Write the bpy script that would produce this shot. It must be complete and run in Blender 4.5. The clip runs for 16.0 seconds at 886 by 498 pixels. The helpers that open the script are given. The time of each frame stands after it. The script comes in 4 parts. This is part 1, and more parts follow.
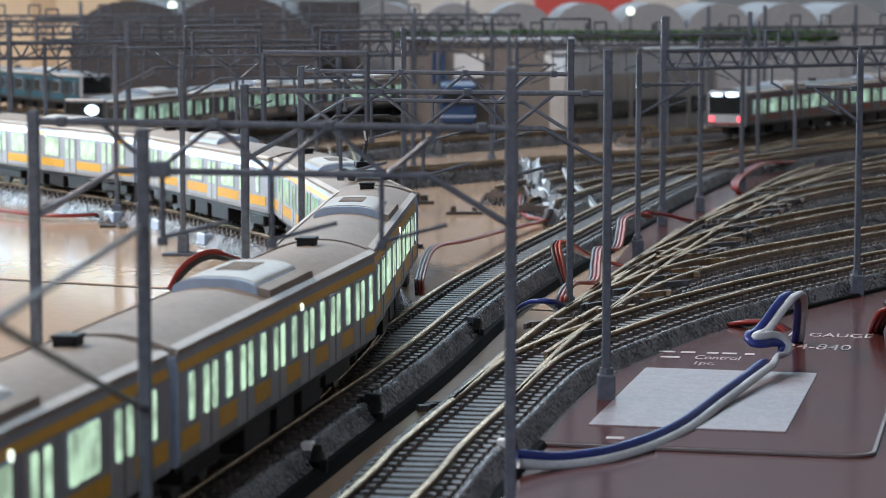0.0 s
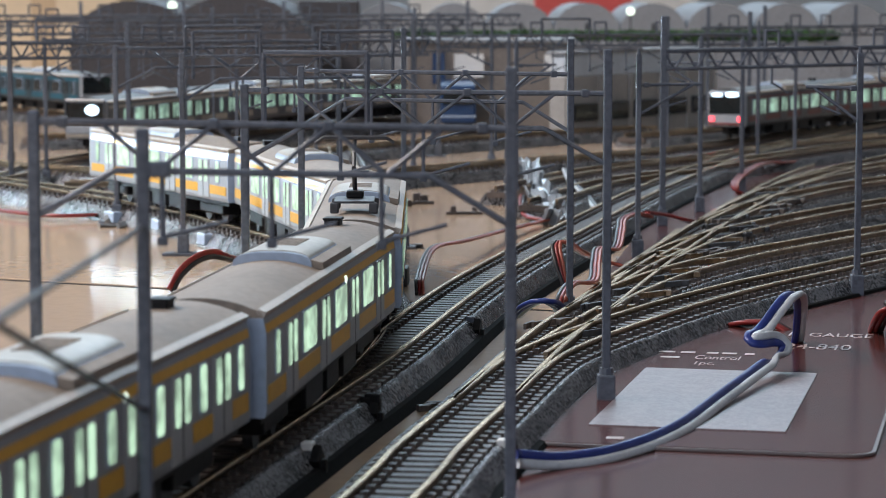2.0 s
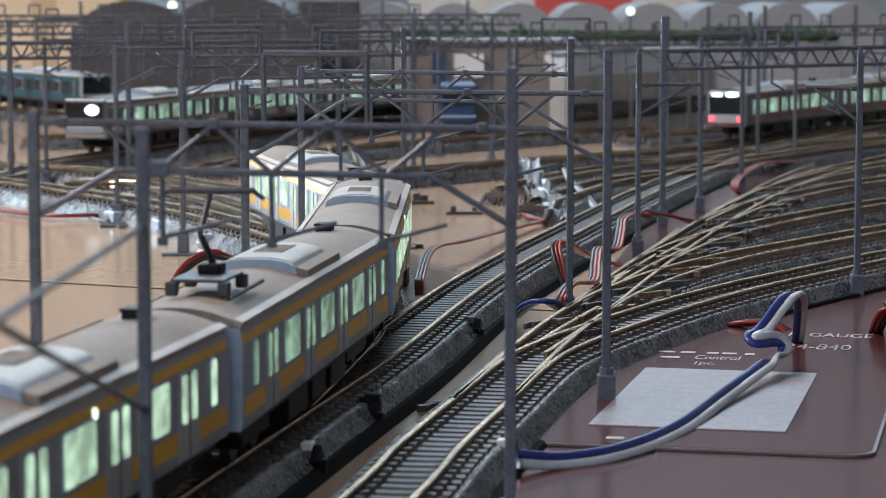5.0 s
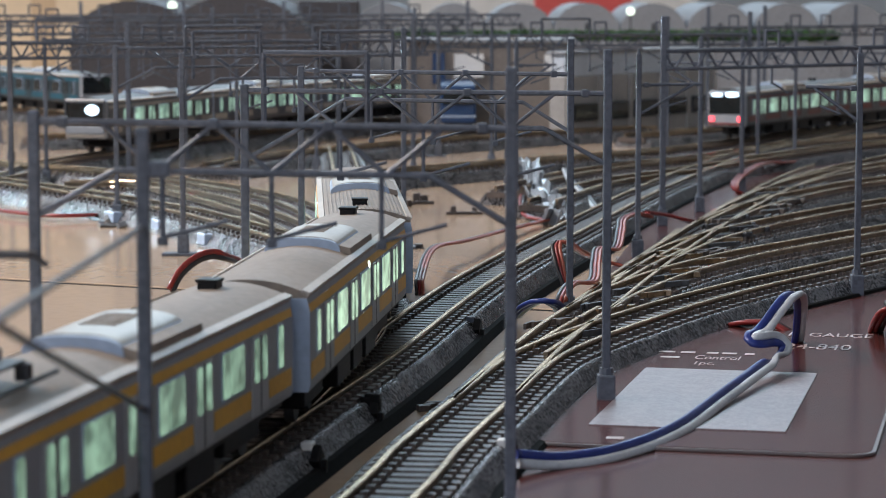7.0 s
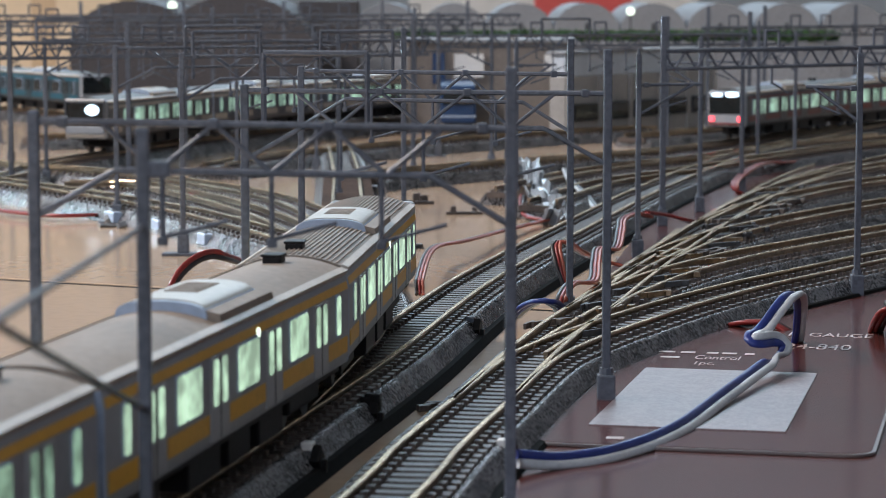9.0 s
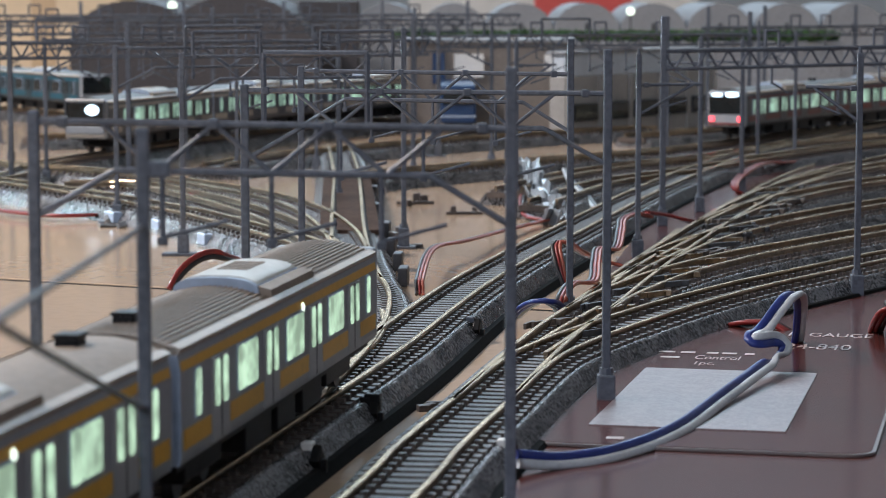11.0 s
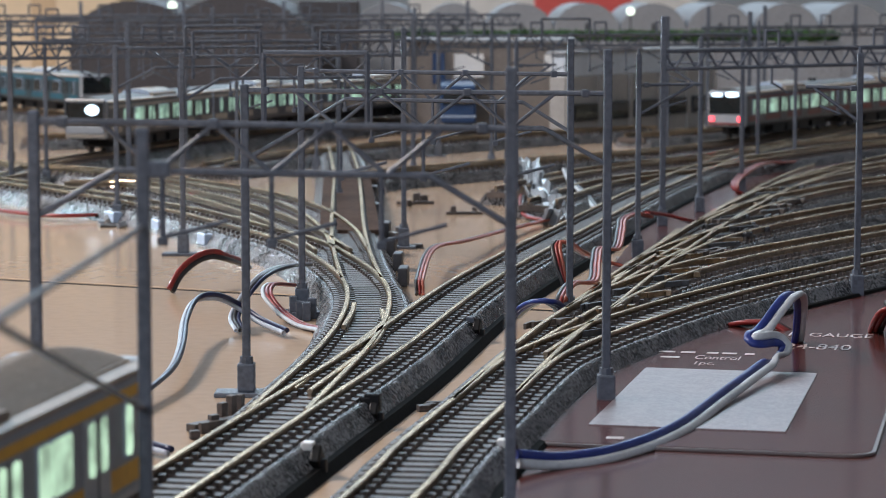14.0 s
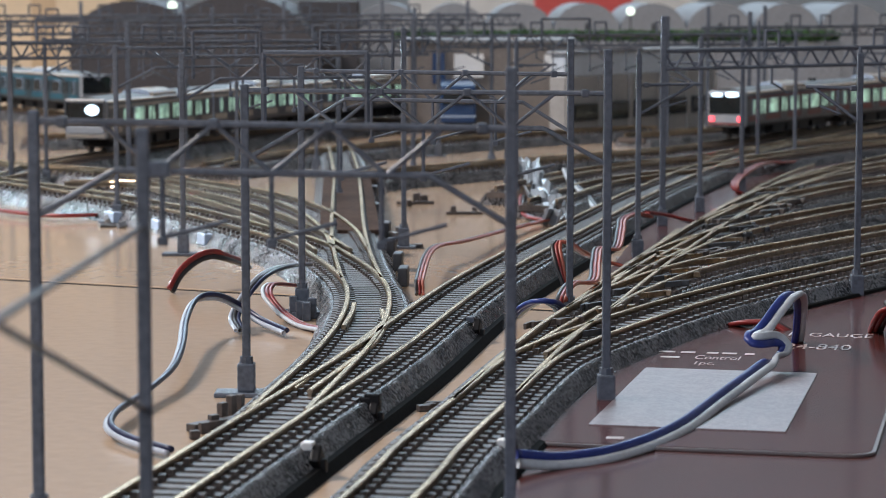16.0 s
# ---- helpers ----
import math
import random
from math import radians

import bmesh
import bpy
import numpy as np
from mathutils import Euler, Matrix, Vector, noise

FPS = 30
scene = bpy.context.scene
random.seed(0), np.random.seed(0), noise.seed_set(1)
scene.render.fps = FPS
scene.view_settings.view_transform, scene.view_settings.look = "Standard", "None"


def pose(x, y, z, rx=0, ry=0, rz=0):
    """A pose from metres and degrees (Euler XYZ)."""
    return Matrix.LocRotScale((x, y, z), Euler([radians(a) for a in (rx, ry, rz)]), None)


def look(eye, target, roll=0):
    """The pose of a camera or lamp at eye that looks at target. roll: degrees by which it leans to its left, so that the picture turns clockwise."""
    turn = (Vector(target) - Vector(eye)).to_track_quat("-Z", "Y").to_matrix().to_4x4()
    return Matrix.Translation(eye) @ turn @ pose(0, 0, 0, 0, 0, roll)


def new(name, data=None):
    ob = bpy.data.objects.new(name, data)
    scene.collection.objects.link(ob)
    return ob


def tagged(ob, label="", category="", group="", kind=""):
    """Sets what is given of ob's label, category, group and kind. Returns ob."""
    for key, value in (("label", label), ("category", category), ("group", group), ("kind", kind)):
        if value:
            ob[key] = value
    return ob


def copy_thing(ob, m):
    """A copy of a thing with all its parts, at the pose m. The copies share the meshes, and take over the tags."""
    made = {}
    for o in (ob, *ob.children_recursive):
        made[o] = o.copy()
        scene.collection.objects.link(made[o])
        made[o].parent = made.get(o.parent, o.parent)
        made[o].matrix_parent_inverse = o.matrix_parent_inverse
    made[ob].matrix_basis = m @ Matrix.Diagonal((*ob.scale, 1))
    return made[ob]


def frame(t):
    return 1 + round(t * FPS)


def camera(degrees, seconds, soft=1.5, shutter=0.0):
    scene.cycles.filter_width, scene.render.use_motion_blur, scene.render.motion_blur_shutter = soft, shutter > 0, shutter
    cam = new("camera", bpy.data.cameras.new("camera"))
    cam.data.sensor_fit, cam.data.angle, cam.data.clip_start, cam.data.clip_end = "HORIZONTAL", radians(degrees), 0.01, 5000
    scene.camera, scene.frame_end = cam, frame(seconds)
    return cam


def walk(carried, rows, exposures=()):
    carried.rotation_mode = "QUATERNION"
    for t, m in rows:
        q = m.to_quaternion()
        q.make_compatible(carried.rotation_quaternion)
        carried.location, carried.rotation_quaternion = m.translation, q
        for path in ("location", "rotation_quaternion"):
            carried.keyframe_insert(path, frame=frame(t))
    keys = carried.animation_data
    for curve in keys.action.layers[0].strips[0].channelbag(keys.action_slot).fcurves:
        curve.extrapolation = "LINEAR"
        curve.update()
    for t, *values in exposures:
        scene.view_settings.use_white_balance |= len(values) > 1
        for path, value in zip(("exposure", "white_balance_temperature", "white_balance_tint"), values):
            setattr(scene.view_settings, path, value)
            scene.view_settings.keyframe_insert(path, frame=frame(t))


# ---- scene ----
# A desk-top railway in N scale (9 mm gauge), built at its true model size.
cam = camera(19.766, 16.0, soft=0.45)
EYE = pose(0, 0, 0.0771, 84.277, 0, 0)
walk(cam, [(0.0, EYE), (16.0, EYE)], exposures=[(0.0, 0.27), (16.0, 0.27)])
cam.data.dof.use_dof = True
cam.data.dof.focus_distance = 0.56
cam.data.dof.aperture_fstop = 72.0

# ---- light ----
world = bpy.data.worlds.new("world")
scene.world = world
world.use_nodes = True
world.node_tree.nodes["Background"].inputs[0].default_value = (0.55, 0.62, 0.72, 1)
world.node_tree.nodes["Background"].inputs[1].default_value = 0.005


def area_lamp(name, where, target, size, watts, color):
    data = bpy.data.lights.new(name, "AREA")
    data.shape, data.size, data.size_y, data.energy, data.color = "RECTANGLE", size[0], size[1], watts, color
    ob = new(name, data)
    ob.matrix_world = look(where, target)
    return ob


area_lamp("ceiling_lamp_light", (-1.30, 0.85, 1.30), (-0.1, 0.7, 0), (0.6, 0.3), 35, (1.0, 0.935, 0.925))
area_lamp("window_light", (-0.55, -1.65, 0.85), (0.0, 1.0, 0.05), (1.5, 1.0), 17, (0.78, 0.84, 1.0))
area_lamp("far_window_light", (-0.2, 4.1, 1.55), (0.0, 0.8, 0.0), (2.6, 0.5), 42, (0.62, 0.82, 1.0))
beam = bpy.data.lights.new("side_spot_beam", "SPOT")
beam.energy, beam.color, beam.spot_size, beam.spot_blend, beam.shadow_soft_size = 8.5, (0.62, 0.84, 1.0), radians(36), 0.5, 0.012
new("side_spot_beam", beam).matrix_world = look((-0.56, 1.26, 0.11), (-0.100, 0.85, 0.008))


# ---- materials ----
def mat(name, color, rough=0.5, metal=0.0, grain=900, vary=0.2, bump=0.15, blotch=40, spec=0.5, each=0.0, coat=0.0, clear=0.0, speck=1.0):
    """A surface with grain and blotches, sized in 1/m."""
    m = bpy.data.materials.new(name)
    m.use_nodes = True
    nt = m.node_tree
    b = nt.nodes["Principled BSDF"]
    co = nt.nodes.new("ShaderNodeTexCoord")
    fine, wide = nt.nodes.new("ShaderNodeTexNoise"), nt.nodes.new("ShaderNodeTexNoise")
    for n, size in ((fine, grain), (wide, blotch)):
        n.inputs["Scale"].default_value = size
        n.inputs["Detail"].default_value = 5
        nt.links.new(co.outputs["Object"], n.inputs["Vector"])
    add, gain = nt.nodes.new("ShaderNodeMath"), nt.nodes.new("ShaderNodeMath")
    add.operation, gain.operation = "ADD", "MULTIPLY_ADD"
    gain.inputs[1].default_value, gain.inputs[2].default_value = speck, 0.5 - 0.5 * speck
    nt.links.new(fine.outputs["Fac"], gain.inputs[0])
    nt.links.new(gain.outputs[0], add.inputs[0])
    nt.links.new(wide.outputs["Fac"], add.inputs[1])
    last = add
    if each:
        info, mul = nt.nodes.new("ShaderNodeObjectInfo"), nt.nodes.new("ShaderNodeMath")
        mul.operation = "MULTIPLY_ADD"
        mul.inputs[1].default_value = each
        nt.links.new(info.outputs["Random"], mul.inputs[0])
        nt.links.new(add.outputs[0], mul.inputs[2])
        last = mul
    ramp = nt.nodes.new("ShaderNodeMapRange")
    ramp.inputs["From Min"].default_value, ramp.inputs["From Max"].default_value = 0.80, 1.20 + each
    ramp.inputs["To Min"].default_value, ramp.inputs["To Max"].default_value = 1 - vary, 1 + vary
    nt.links.new(last.outputs[0], ramp.inputs["Value"])
    mix = nt.nodes.new("ShaderNodeVectorMath")
    mix.operation = "SCALE"
    mix.inputs[0].default_value = color
    nt.links.new(ramp.outputs[0], mix.inputs["Scale"])
    nt.links.new(mix.outputs[0], b.inputs["Base Color"])
    b.inputs["Roughness"].default_value, b.inputs["Metallic"].default_value = rough, metal
    b.inputs["Specular IOR Level"].default_value = spec
    b.inputs["Coat Weight"].default_value = coat
    b.inputs["Transmission Weight"].default_value = clear
    if bump:
        bp = nt.nodes.new("ShaderNodeBump")
        bp.inputs["Strength"].default_value, bp.inputs["Distance"].default_value = bump, 0.0004
        nt.links.new(fine.outputs["Fac"], bp.inputs["Height"])
        nt.links.new(bp.outputs[0], b.inputs["Normal"])
    return m


def glow(name, color, strength, streak=0.0):
    m = bpy.data.materials.new(name)
    m.use_nodes = True
    nt = m.node_tree
    b = nt.nodes["Principled BSDF"]
    b.inputs["Base Color"].default_value = (*[c * 0.5 for c in color], 1)
    b.inputs["Roughness"].default_value = 0.15
    b.inputs["Emission Color"].default_value = (*color, 1)
    b.inputs["Emission Strength"].default_value = strength
    if streak:
        co, n, r = nt.nodes.new("ShaderNodeTexCoord"), nt.nodes.new("ShaderNodeTexNoise"), nt.nodes.new("ShaderNodeMapRange")
        n.inputs["Scale"].default_value = 260
        n.inputs["Detail"].default_value = 2
        r.inputs["From Min"].default_value, r.inputs["From Max"].default_value = 0.35, 0.65
        r.inputs["To Min"].default_value, r.inputs["To Max"].default_value = strength * (1 - streak), strength * (1 + streak)
        nt.links.new(co.outputs["Object"], n.inputs["Vector"])
        nt.links.new(n.outputs["Fac"], r.inputs["Value"])
        nt.links.new(r.outputs[0], b.inputs["Emission Strength"])
    return m


BEIGE = mat("beige_laminate", (0.49, 0.352, 0.238), 0.14, 0, 300, 0.05, 0.02, 6, 0.5)
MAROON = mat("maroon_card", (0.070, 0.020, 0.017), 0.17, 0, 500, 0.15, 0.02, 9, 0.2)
BALLAST = mat("grey_ballast_plastic", (0.112, 0.114, 0.120), 0.27, 0, 1500, 0.95, 1.0, 150, 0.42, speck=2.2)
SLEEPER = mat("brown_sleeper_plastic", (0.098, 0.080, 0.071), 0.45, 0, 1200, 0.45, 0.4, 200, 0.25, each=0.5)
RAIL = mat("nickel_silver_rail", (0.60, 0.43, 0.255), 0.26, 1.0, 700, 0.38, 0.06, 50)
RAILSIDE = mat("weathered_rail_web", (0.40, 0.31, 0.22), 0.28, 1.0, 700, 0.3, 0.1, 50)
POST = mat("blue_grey_plastic", (0.098, 0.112, 0.138), 0.26, 0, 900, 0.22, 0.15, 60)
SILVER = mat("silver_paint", (0.33, 0.36, 0.395), 0.46, 0.3, 800, 0.08, 0.03, 60)
DOORSILVER = mat("brushed_door_paint", (0.40, 0.43, 0.455), 0.42, 0.4, 900, 0.06, 0.03, 60)
ROOF = mat("grey_roof_paint", (0.245, 0.198, 0.155), 0.6, 0, 700, 0.14, 0.1, 40)
GUTTER = mat("cream_gutter_paint", (0.46, 0.41, 0.35), 0.45, 0, 700, 0.1, 0.05, 60)
YELLOW = mat("yellow_stripe", (0.72, 0.39, 0.018), 0.35, 0, 700, 0.08, 0.02, 60)
BLUESTRIPE = mat("blue_stripe", (0.015, 0.10, 0.15), 0.35, 0, 700, 0.08, 0.02, 60)
REDSTRIPE = mat("brown_red_stripe", (0.13, 0.022, 0.018), 0.35, 0, 700, 0.08, 0.02, 60)
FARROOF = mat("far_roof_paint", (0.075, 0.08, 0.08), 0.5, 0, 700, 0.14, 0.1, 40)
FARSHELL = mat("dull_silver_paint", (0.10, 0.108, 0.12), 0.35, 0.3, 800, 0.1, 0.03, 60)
BLUESHELL = mat("dark_blue_grey_paint", (0.035, 0.06, 0.078), 0.35, 0.2, 800, 0.1, 0.03, 60)
# Cool front light on roof units and end walls is put into this blue.
ACUNIT = mat("pale_blue_unit", (0.35, 0.44, 0.57), 0.45, 0, 700, 0.08, 0.05, 60)
ACTOP = mat("tan_unit_top", (0.38, 0.35, 0.30), 0.4, 0.2, 700, 0.1, 0.05, 60)
BLACK = mat("black_plastic", (0.008, 0.008, 0.009), 0.5, 0, 900, 0.3, 0.2, 60, 0.2)
MATTBLACK = mat("matt_black", (0.006, 0.006, 0.006), 0.9, 0, 900, 0.3, 0.2, 60, 0.1)
DARKGREY = mat("dark_grey_plastic", (0.04, 0.042, 0.048), 0.5, 0, 900, 0.3, 0.2, 60)
DARKGLASS = mat("dark_window_glass", (0.012, 0.016, 0.018), 0.08, 0, 300, 0.2, 0.0, 60)
WHITE = mat("white_plastic", (0.72, 0.72, 0.70), 0.4, 0, 700, 0.06, 0.05, 60)
CLEAR = mat("frosted_clear_plastic", (0.20, 0.22, 0.24), 0.2, 0, 700, 0.15, 0.2, 60)
W_RED = mat("red_insulation", (0.20, 0.014, 0.012), 0.4, 0, 900, 0.15, 0.1, 120)
W_BLACK = mat("black_insulation", (0.020, 0.018, 0.020), 0.4, 0, 900, 0.2, 0.1, 120)
W_WHITE = mat("white_insulation", (0.42, 0.45, 0.48), 0.4, 0, 900, 0.1, 0.1, 120)
W_BLUE = mat("blue_insulation", (0.012, 0.026, 0.16), 0.4, 0, 900, 0.15, 0.1, 120)
W_NAVY = mat("navy_insulation", (0.008, 0.010, 0.045), 0.35, 0, 900, 0.15, 0.1, 120)
W_PALE = mat("pale_grey_insulation", (0.34, 0.37, 0.42), 0.4, 0, 900, 0.1, 0.1, 120)
W_SALMON = mat("salmon_insulation", (0.33, 0.080, 0.050), 0.4, 0, 900, 0.15, 0.1, 120)
PAPER = mat("white_label_paper", (0.19, 0.155, 0.162), 0.35, 0, 1500, 0.22, 0.1, 300, speck=1.6)
PRINT = mat("pale_print", (0.36, 0.29, 0.28), 0.4, 0, 900, 0.1, 0.0, 60)
LINE = mat("grey_rim", (0.13, 0.105, 0.10), 0.3, 0, 900, 0.1, 0.0, 60)
SEAM = mat("dark_seam", (0.02, 0.015, 0.012), 0.9, 0, 900, 0.1, 0.0, 60, 0.05)
TAN = mat("tan_building_wall", (0.19, 0.165, 0.145), 0.6, 0, 500, 0.12, 0.1, 20)
PALE = mat("pale_building_wall", (0.31, 0.305, 0.295), 0.5, 0, 500, 0.1, 0.1, 20)
VAULT = mat("grey_vault_roof", (0.24, 0.255, 0.275), 0.5, 0, 400, 0.15, 0.1, 12)
DARKVAULT = mat("dark_vault_roof", (0.046, 0.042, 0.046), 0.5, 0, 400, 0.2, 0.1, 12)
GREEN = mat("hedge_green", (0.022, 0.070, 0.016), 0.7, 0, 900, 0.5, 0.5, 60)
BLUE = mat("blue_loco_paint", (0.012, 0.045, 0.13), 0.35, 0, 900, 0.1, 0.02, 60)
PLASTER = mat("room_plaster", (0.48, 0.50, 0.52), 0.8, 0, 60, 0.05, 0.1, 2)
CEILING = mat("ceiling_paint", (0.56, 0.59, 0.62), 0.8, 0, 60, 0.05, 0.1, 2)
FLOORWOOD = mat("floor_boards", (0.20, 0.12, 0.07), 0.4, 0, 30, 0.2, 0.1, 3)
LIT = glow("lit_window_glass", (0.60, 0.88, 0.64), 0.58, 0.45)
LITFAR = glow("lit_far_window_glass", (0.54, 0.86, 0.68), 0.34, 0.7)
PALEBLUE = mat("pale_blue_cladding", (0.50, 0.56, 0.62), 0.5, 0, 500, 0.1, 0.1, 20)
LITDIM = glow("dim_window_glass", (0.52, 0.85, 0.62), 0.26, 0.6)
HEAD = glow("headlight_glass", (0.62, 0.82, 1.0), 3.0)
TAIL = glow("tail_light_glass", (1.0, 0.06, 0.08), 3.5)
MARK = glow("side_lamp_glass", (0.85, 1.0, 0.85), 1.6)


# ---- mesh helpers ----
def link(name, verts, faces, material, parent=None, label="", smooth=False):
    me = bpy.data.meshes.new(name)
    me.from_pydata([tuple(v) for v in verts], [], faces)
    me.materials.append(material)
    if smooth:
        me.polygons.foreach_set("use_smooth", [True] * len(me.polygons))
    me.update()
    ob = new(name, me)
    ob.parent = parent
    if label:
        tagged(ob, label)
    return ob


def part(name, bm, material, parent=None, label="", smooth=False):
    me = bpy.data.meshes.new(name)
    bmesh.ops.recalc_face_normals(bm, faces=bm.faces)
    bm.to_mesh(me)
    bm.free()
    me.materials.append(material)
    if smooth:
        me.polygons.foreach_set("use_smooth", [True] * len(me.polygons))
    ob = new(name, me)
    ob.parent = parent
    if label:
        tagged(ob, label)
    return ob


def thing(name, label, category, group="", where=None, kind=""):
    ob = new(name)
    ob.empty_display_size = 0.01
    if where is not None:
        ob.matrix_basis = where
    return tagged(ob, label, category, group, kind)


def block(bm, size, where=(0, 0, 0), turn=None, bevel=0.0):
    """A box of that size about where, turned by a matrix, with rounded edges."""
    m = Matrix.Translation(where) @ (turn or Matrix()) @ Matrix.Diagonal((*size, 1))
    made = bmesh.ops.create_cube(bm, size=1, matrix=m)["verts"]
    if bevel:
        edges = list({e for v in made for e in v.link_edges})
        bmesh.ops.bevel(bm, geom=edges, offset=bevel, segments=2, profile=0.5, affect="EDGES")
    return bm


def box(name, size, where, material, parent=None, bevel=0.0, turn=None, label=""):
    return part(name, block(bmesh.new(), size, where, turn, bevel), material, parent, label)


def bar(bm, a, b, wide, sides=6):
    """A round bar from a to b."""
    a, b = Vector(a), Vector(b)
    d = b - a
    m = Matrix.Translation((a + b) / 2) @ d.to_track_quat("Z", "Y").to_matrix().to_4x4()
    bmesh.ops.create_cone(bm, cap_ends=True, segments=sides, radius1=wide / 2, radius2=wide / 2, depth=d.length, matrix=m)
    return bm


def rod(name, a, b, wide, material, parent, sides=6, label=""):
    return part(name, bar(bmesh.new(), a, b, wide, sides), material, parent, label)


def smooth_line(points, step):
    """A Catmull-Rom line through the points, in even steps."""
    pts = [Vector(p) for p in points]
    pts = [2 * pts[0] - pts[1]] + pts + [2 * pts[-1] - pts[-2]]
    fine = []
    for i in range(1, len(pts) - 2):
        a, b, c, d = pts[i - 1:i + 3]
        for k in range(24):
            t = k / 24
            fine.append(0.5 * (2 * b + (c - a) * t + (2 * a - 5 * b + 4 * c - d) * t * t + (3 * b - a - 3 * c + d) * t ** 3))
    fine.append(pts[-2])
    far = [0.0]
    for a, b in zip(fine, fine[1:]):
        far.append(far[-1] + (b - a).length)
    n = max(2, int(far[-1] / step))
    out, j = [], 0
    for k in range(n + 1):
        s = far[-1] * k / n
        while j < len(far) - 2 and far[j + 1] < s:
            j += 1
        f = (s - far[j]) / max(1e-9, far[j + 1] - far[j])
        out.append(fine[j].lerp(fine[j + 1], f))
    return out


def sides_of(line):
    """The unit vector to the left of the line, at each of its points."""
    out = []
    for i in range(len(line)):
        d = line[min(i + 1, len(line) - 1)] - line[max(i - 1, 0)]
        out.append(Vector((-d.y, d.x, 0)).normalized())
    return out


def sweep(line, profile):
    """Verts and faces of a closed profile (offset to the left, height) carried along a line."""
    verts, faces, n = [], [], len(profile)
    for p, s in zip(line, sides_of(line)):
        for off, z in profile:
            verts.append((p.x + s.x * off, p.y + s.y * off, p.z + z))
    for i in range(len(line) - 1):
        for k in range(n):
            a, b = i * n + k, i * n + (k + 1) % n
            faces.append((a, b, b + n, a + n))
    faces.append(tuple(range(n)))
    faces.append(tuple(range(len(verts) - n, len(verts)))[::-1])
    return verts, faces


def rounded_pane(name, w, tall, where, material, parent, r=0.0007, thick=0.0003):
    """A window pane with rounded corners, standing along x."""
    rim = []
    for sx, sz, a0 in ((1, 1, 0), (-1, 1, 90), (-1, -1, 180), (1, -1, 270)):
        for k in range(4):
            a = radians(a0 + 30 * k)
            rim.append((sx * (w / 2 - r) + r * math.cos(a), sz * (tall / 2 - r) + r * math.sin(a)))
    n = len(rim)
    verts = [(where[0] + x, where[1] + y, where[2] + z) for y in (-thick / 2, thick / 2) for x, z in rim]
    faces = [tuple(range(n)), tuple(range(n, 2 * n))[::-1]] + [(k, n + k, n + (k + 1) % n, (k + 1) % n) for k in range(n)]
    return link(name, verts, faces, material, parent)


# ---- room and table ----
def slab(name, size, where, material, label, category):
    return tagged(box(name, size, where, material), label, category, kind="structure")


slab("floor", (6.0, 6.0, 0.05), (0, 1.2, -0.745), FLOORWOOD, "brown boarded floor under the table", "floor")
slab("wall_north", (6.0, 0.1, 2.6), (0, 4.25, 0.55), PLASTER, "plain warm plaster wall far behind", "wall")
slab("wall_south", (6.0, 0.1, 2.6), (0, -1.85, 0.55), PLASTER, "plain warm plaster wall", "wall")
slab("wall_west", (0.1, 6.0, 2.6), (-3.05, 1.2, 0.55), PLASTER, "plain warm plaster wall", "wall")
slab("wall_east", (0.1, 6.0, 2.6), (3.05, 1.2, 0.55), PLASTER, "plain warm plaster wall", "wall")
slab("ceiling", (6.2, 6.2, 0.1), (0, 1.2, 1.90), CEILING, "white painted ceiling", "ceiling")

table = thing("table", "beige laminate table top in two leaves under the tracks", "table", where=pose(-0.0780, 0.6680, 0, 0, 0, -25))
box("leaf", (2.8, 1.2, 0.03), (0, -0.6024, -0.015), BEIGE, table, 0.0005)
box("leaf", (2.8, 2.7, 0.03), (0, 1.3520, -0.015), BEIGE, table, 0.0003)
box("edge_band", (2.8, 0.0024, 0.0286), (0, 0.0007, -0.0146), SEAM, table)
box("joint_strip", (2.79, 0.0042, 0.004), (0, -0.0002, -0.003), MATTBLACK, table, label="dark gap between the leaves")
for tx in (-1.2, 1.2):
    for ty in (-1.0, 2.5):
        box("leg", (0.05, 0.05, 0.69), (tx, ty, -0.375), DARKGREY, table, 0.004)


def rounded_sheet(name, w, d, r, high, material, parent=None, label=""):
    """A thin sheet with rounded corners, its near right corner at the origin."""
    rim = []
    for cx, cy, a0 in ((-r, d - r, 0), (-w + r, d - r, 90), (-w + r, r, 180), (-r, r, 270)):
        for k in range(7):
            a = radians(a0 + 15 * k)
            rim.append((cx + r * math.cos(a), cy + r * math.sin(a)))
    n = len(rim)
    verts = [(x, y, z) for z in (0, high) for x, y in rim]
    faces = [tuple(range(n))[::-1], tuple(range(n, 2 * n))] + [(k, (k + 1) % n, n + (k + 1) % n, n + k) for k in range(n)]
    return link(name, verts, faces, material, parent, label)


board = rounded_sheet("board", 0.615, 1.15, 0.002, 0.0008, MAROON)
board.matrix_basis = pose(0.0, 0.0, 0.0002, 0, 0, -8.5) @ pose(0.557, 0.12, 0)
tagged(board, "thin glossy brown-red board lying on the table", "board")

card = thing("instruction_card", "glossy maroon card with pale rim, white panel and pale lettering", "card", where=pose(0.0709, 0.4125, 0.0011, 0, 0, -12.8))
rounded_sheet("rim", 0.058, 0.159, 0.005, 0.0005, LINE, card)
sheet = rounded_sheet("sheet", 0.0568, 0.1578, 0.0046, 0.0005, MAROON, card)
sheet.matrix_basis = pose(-0.0006, 0.0006, 0.0001)
panel = rounded_sheet("label_panel", 0.0345, 0.0700, 0.0004, 0.0002, PAPER, card, "white speckled label panel")
panel.matrix_basis = pose(-0.0162, 0.0185, 0.0006)


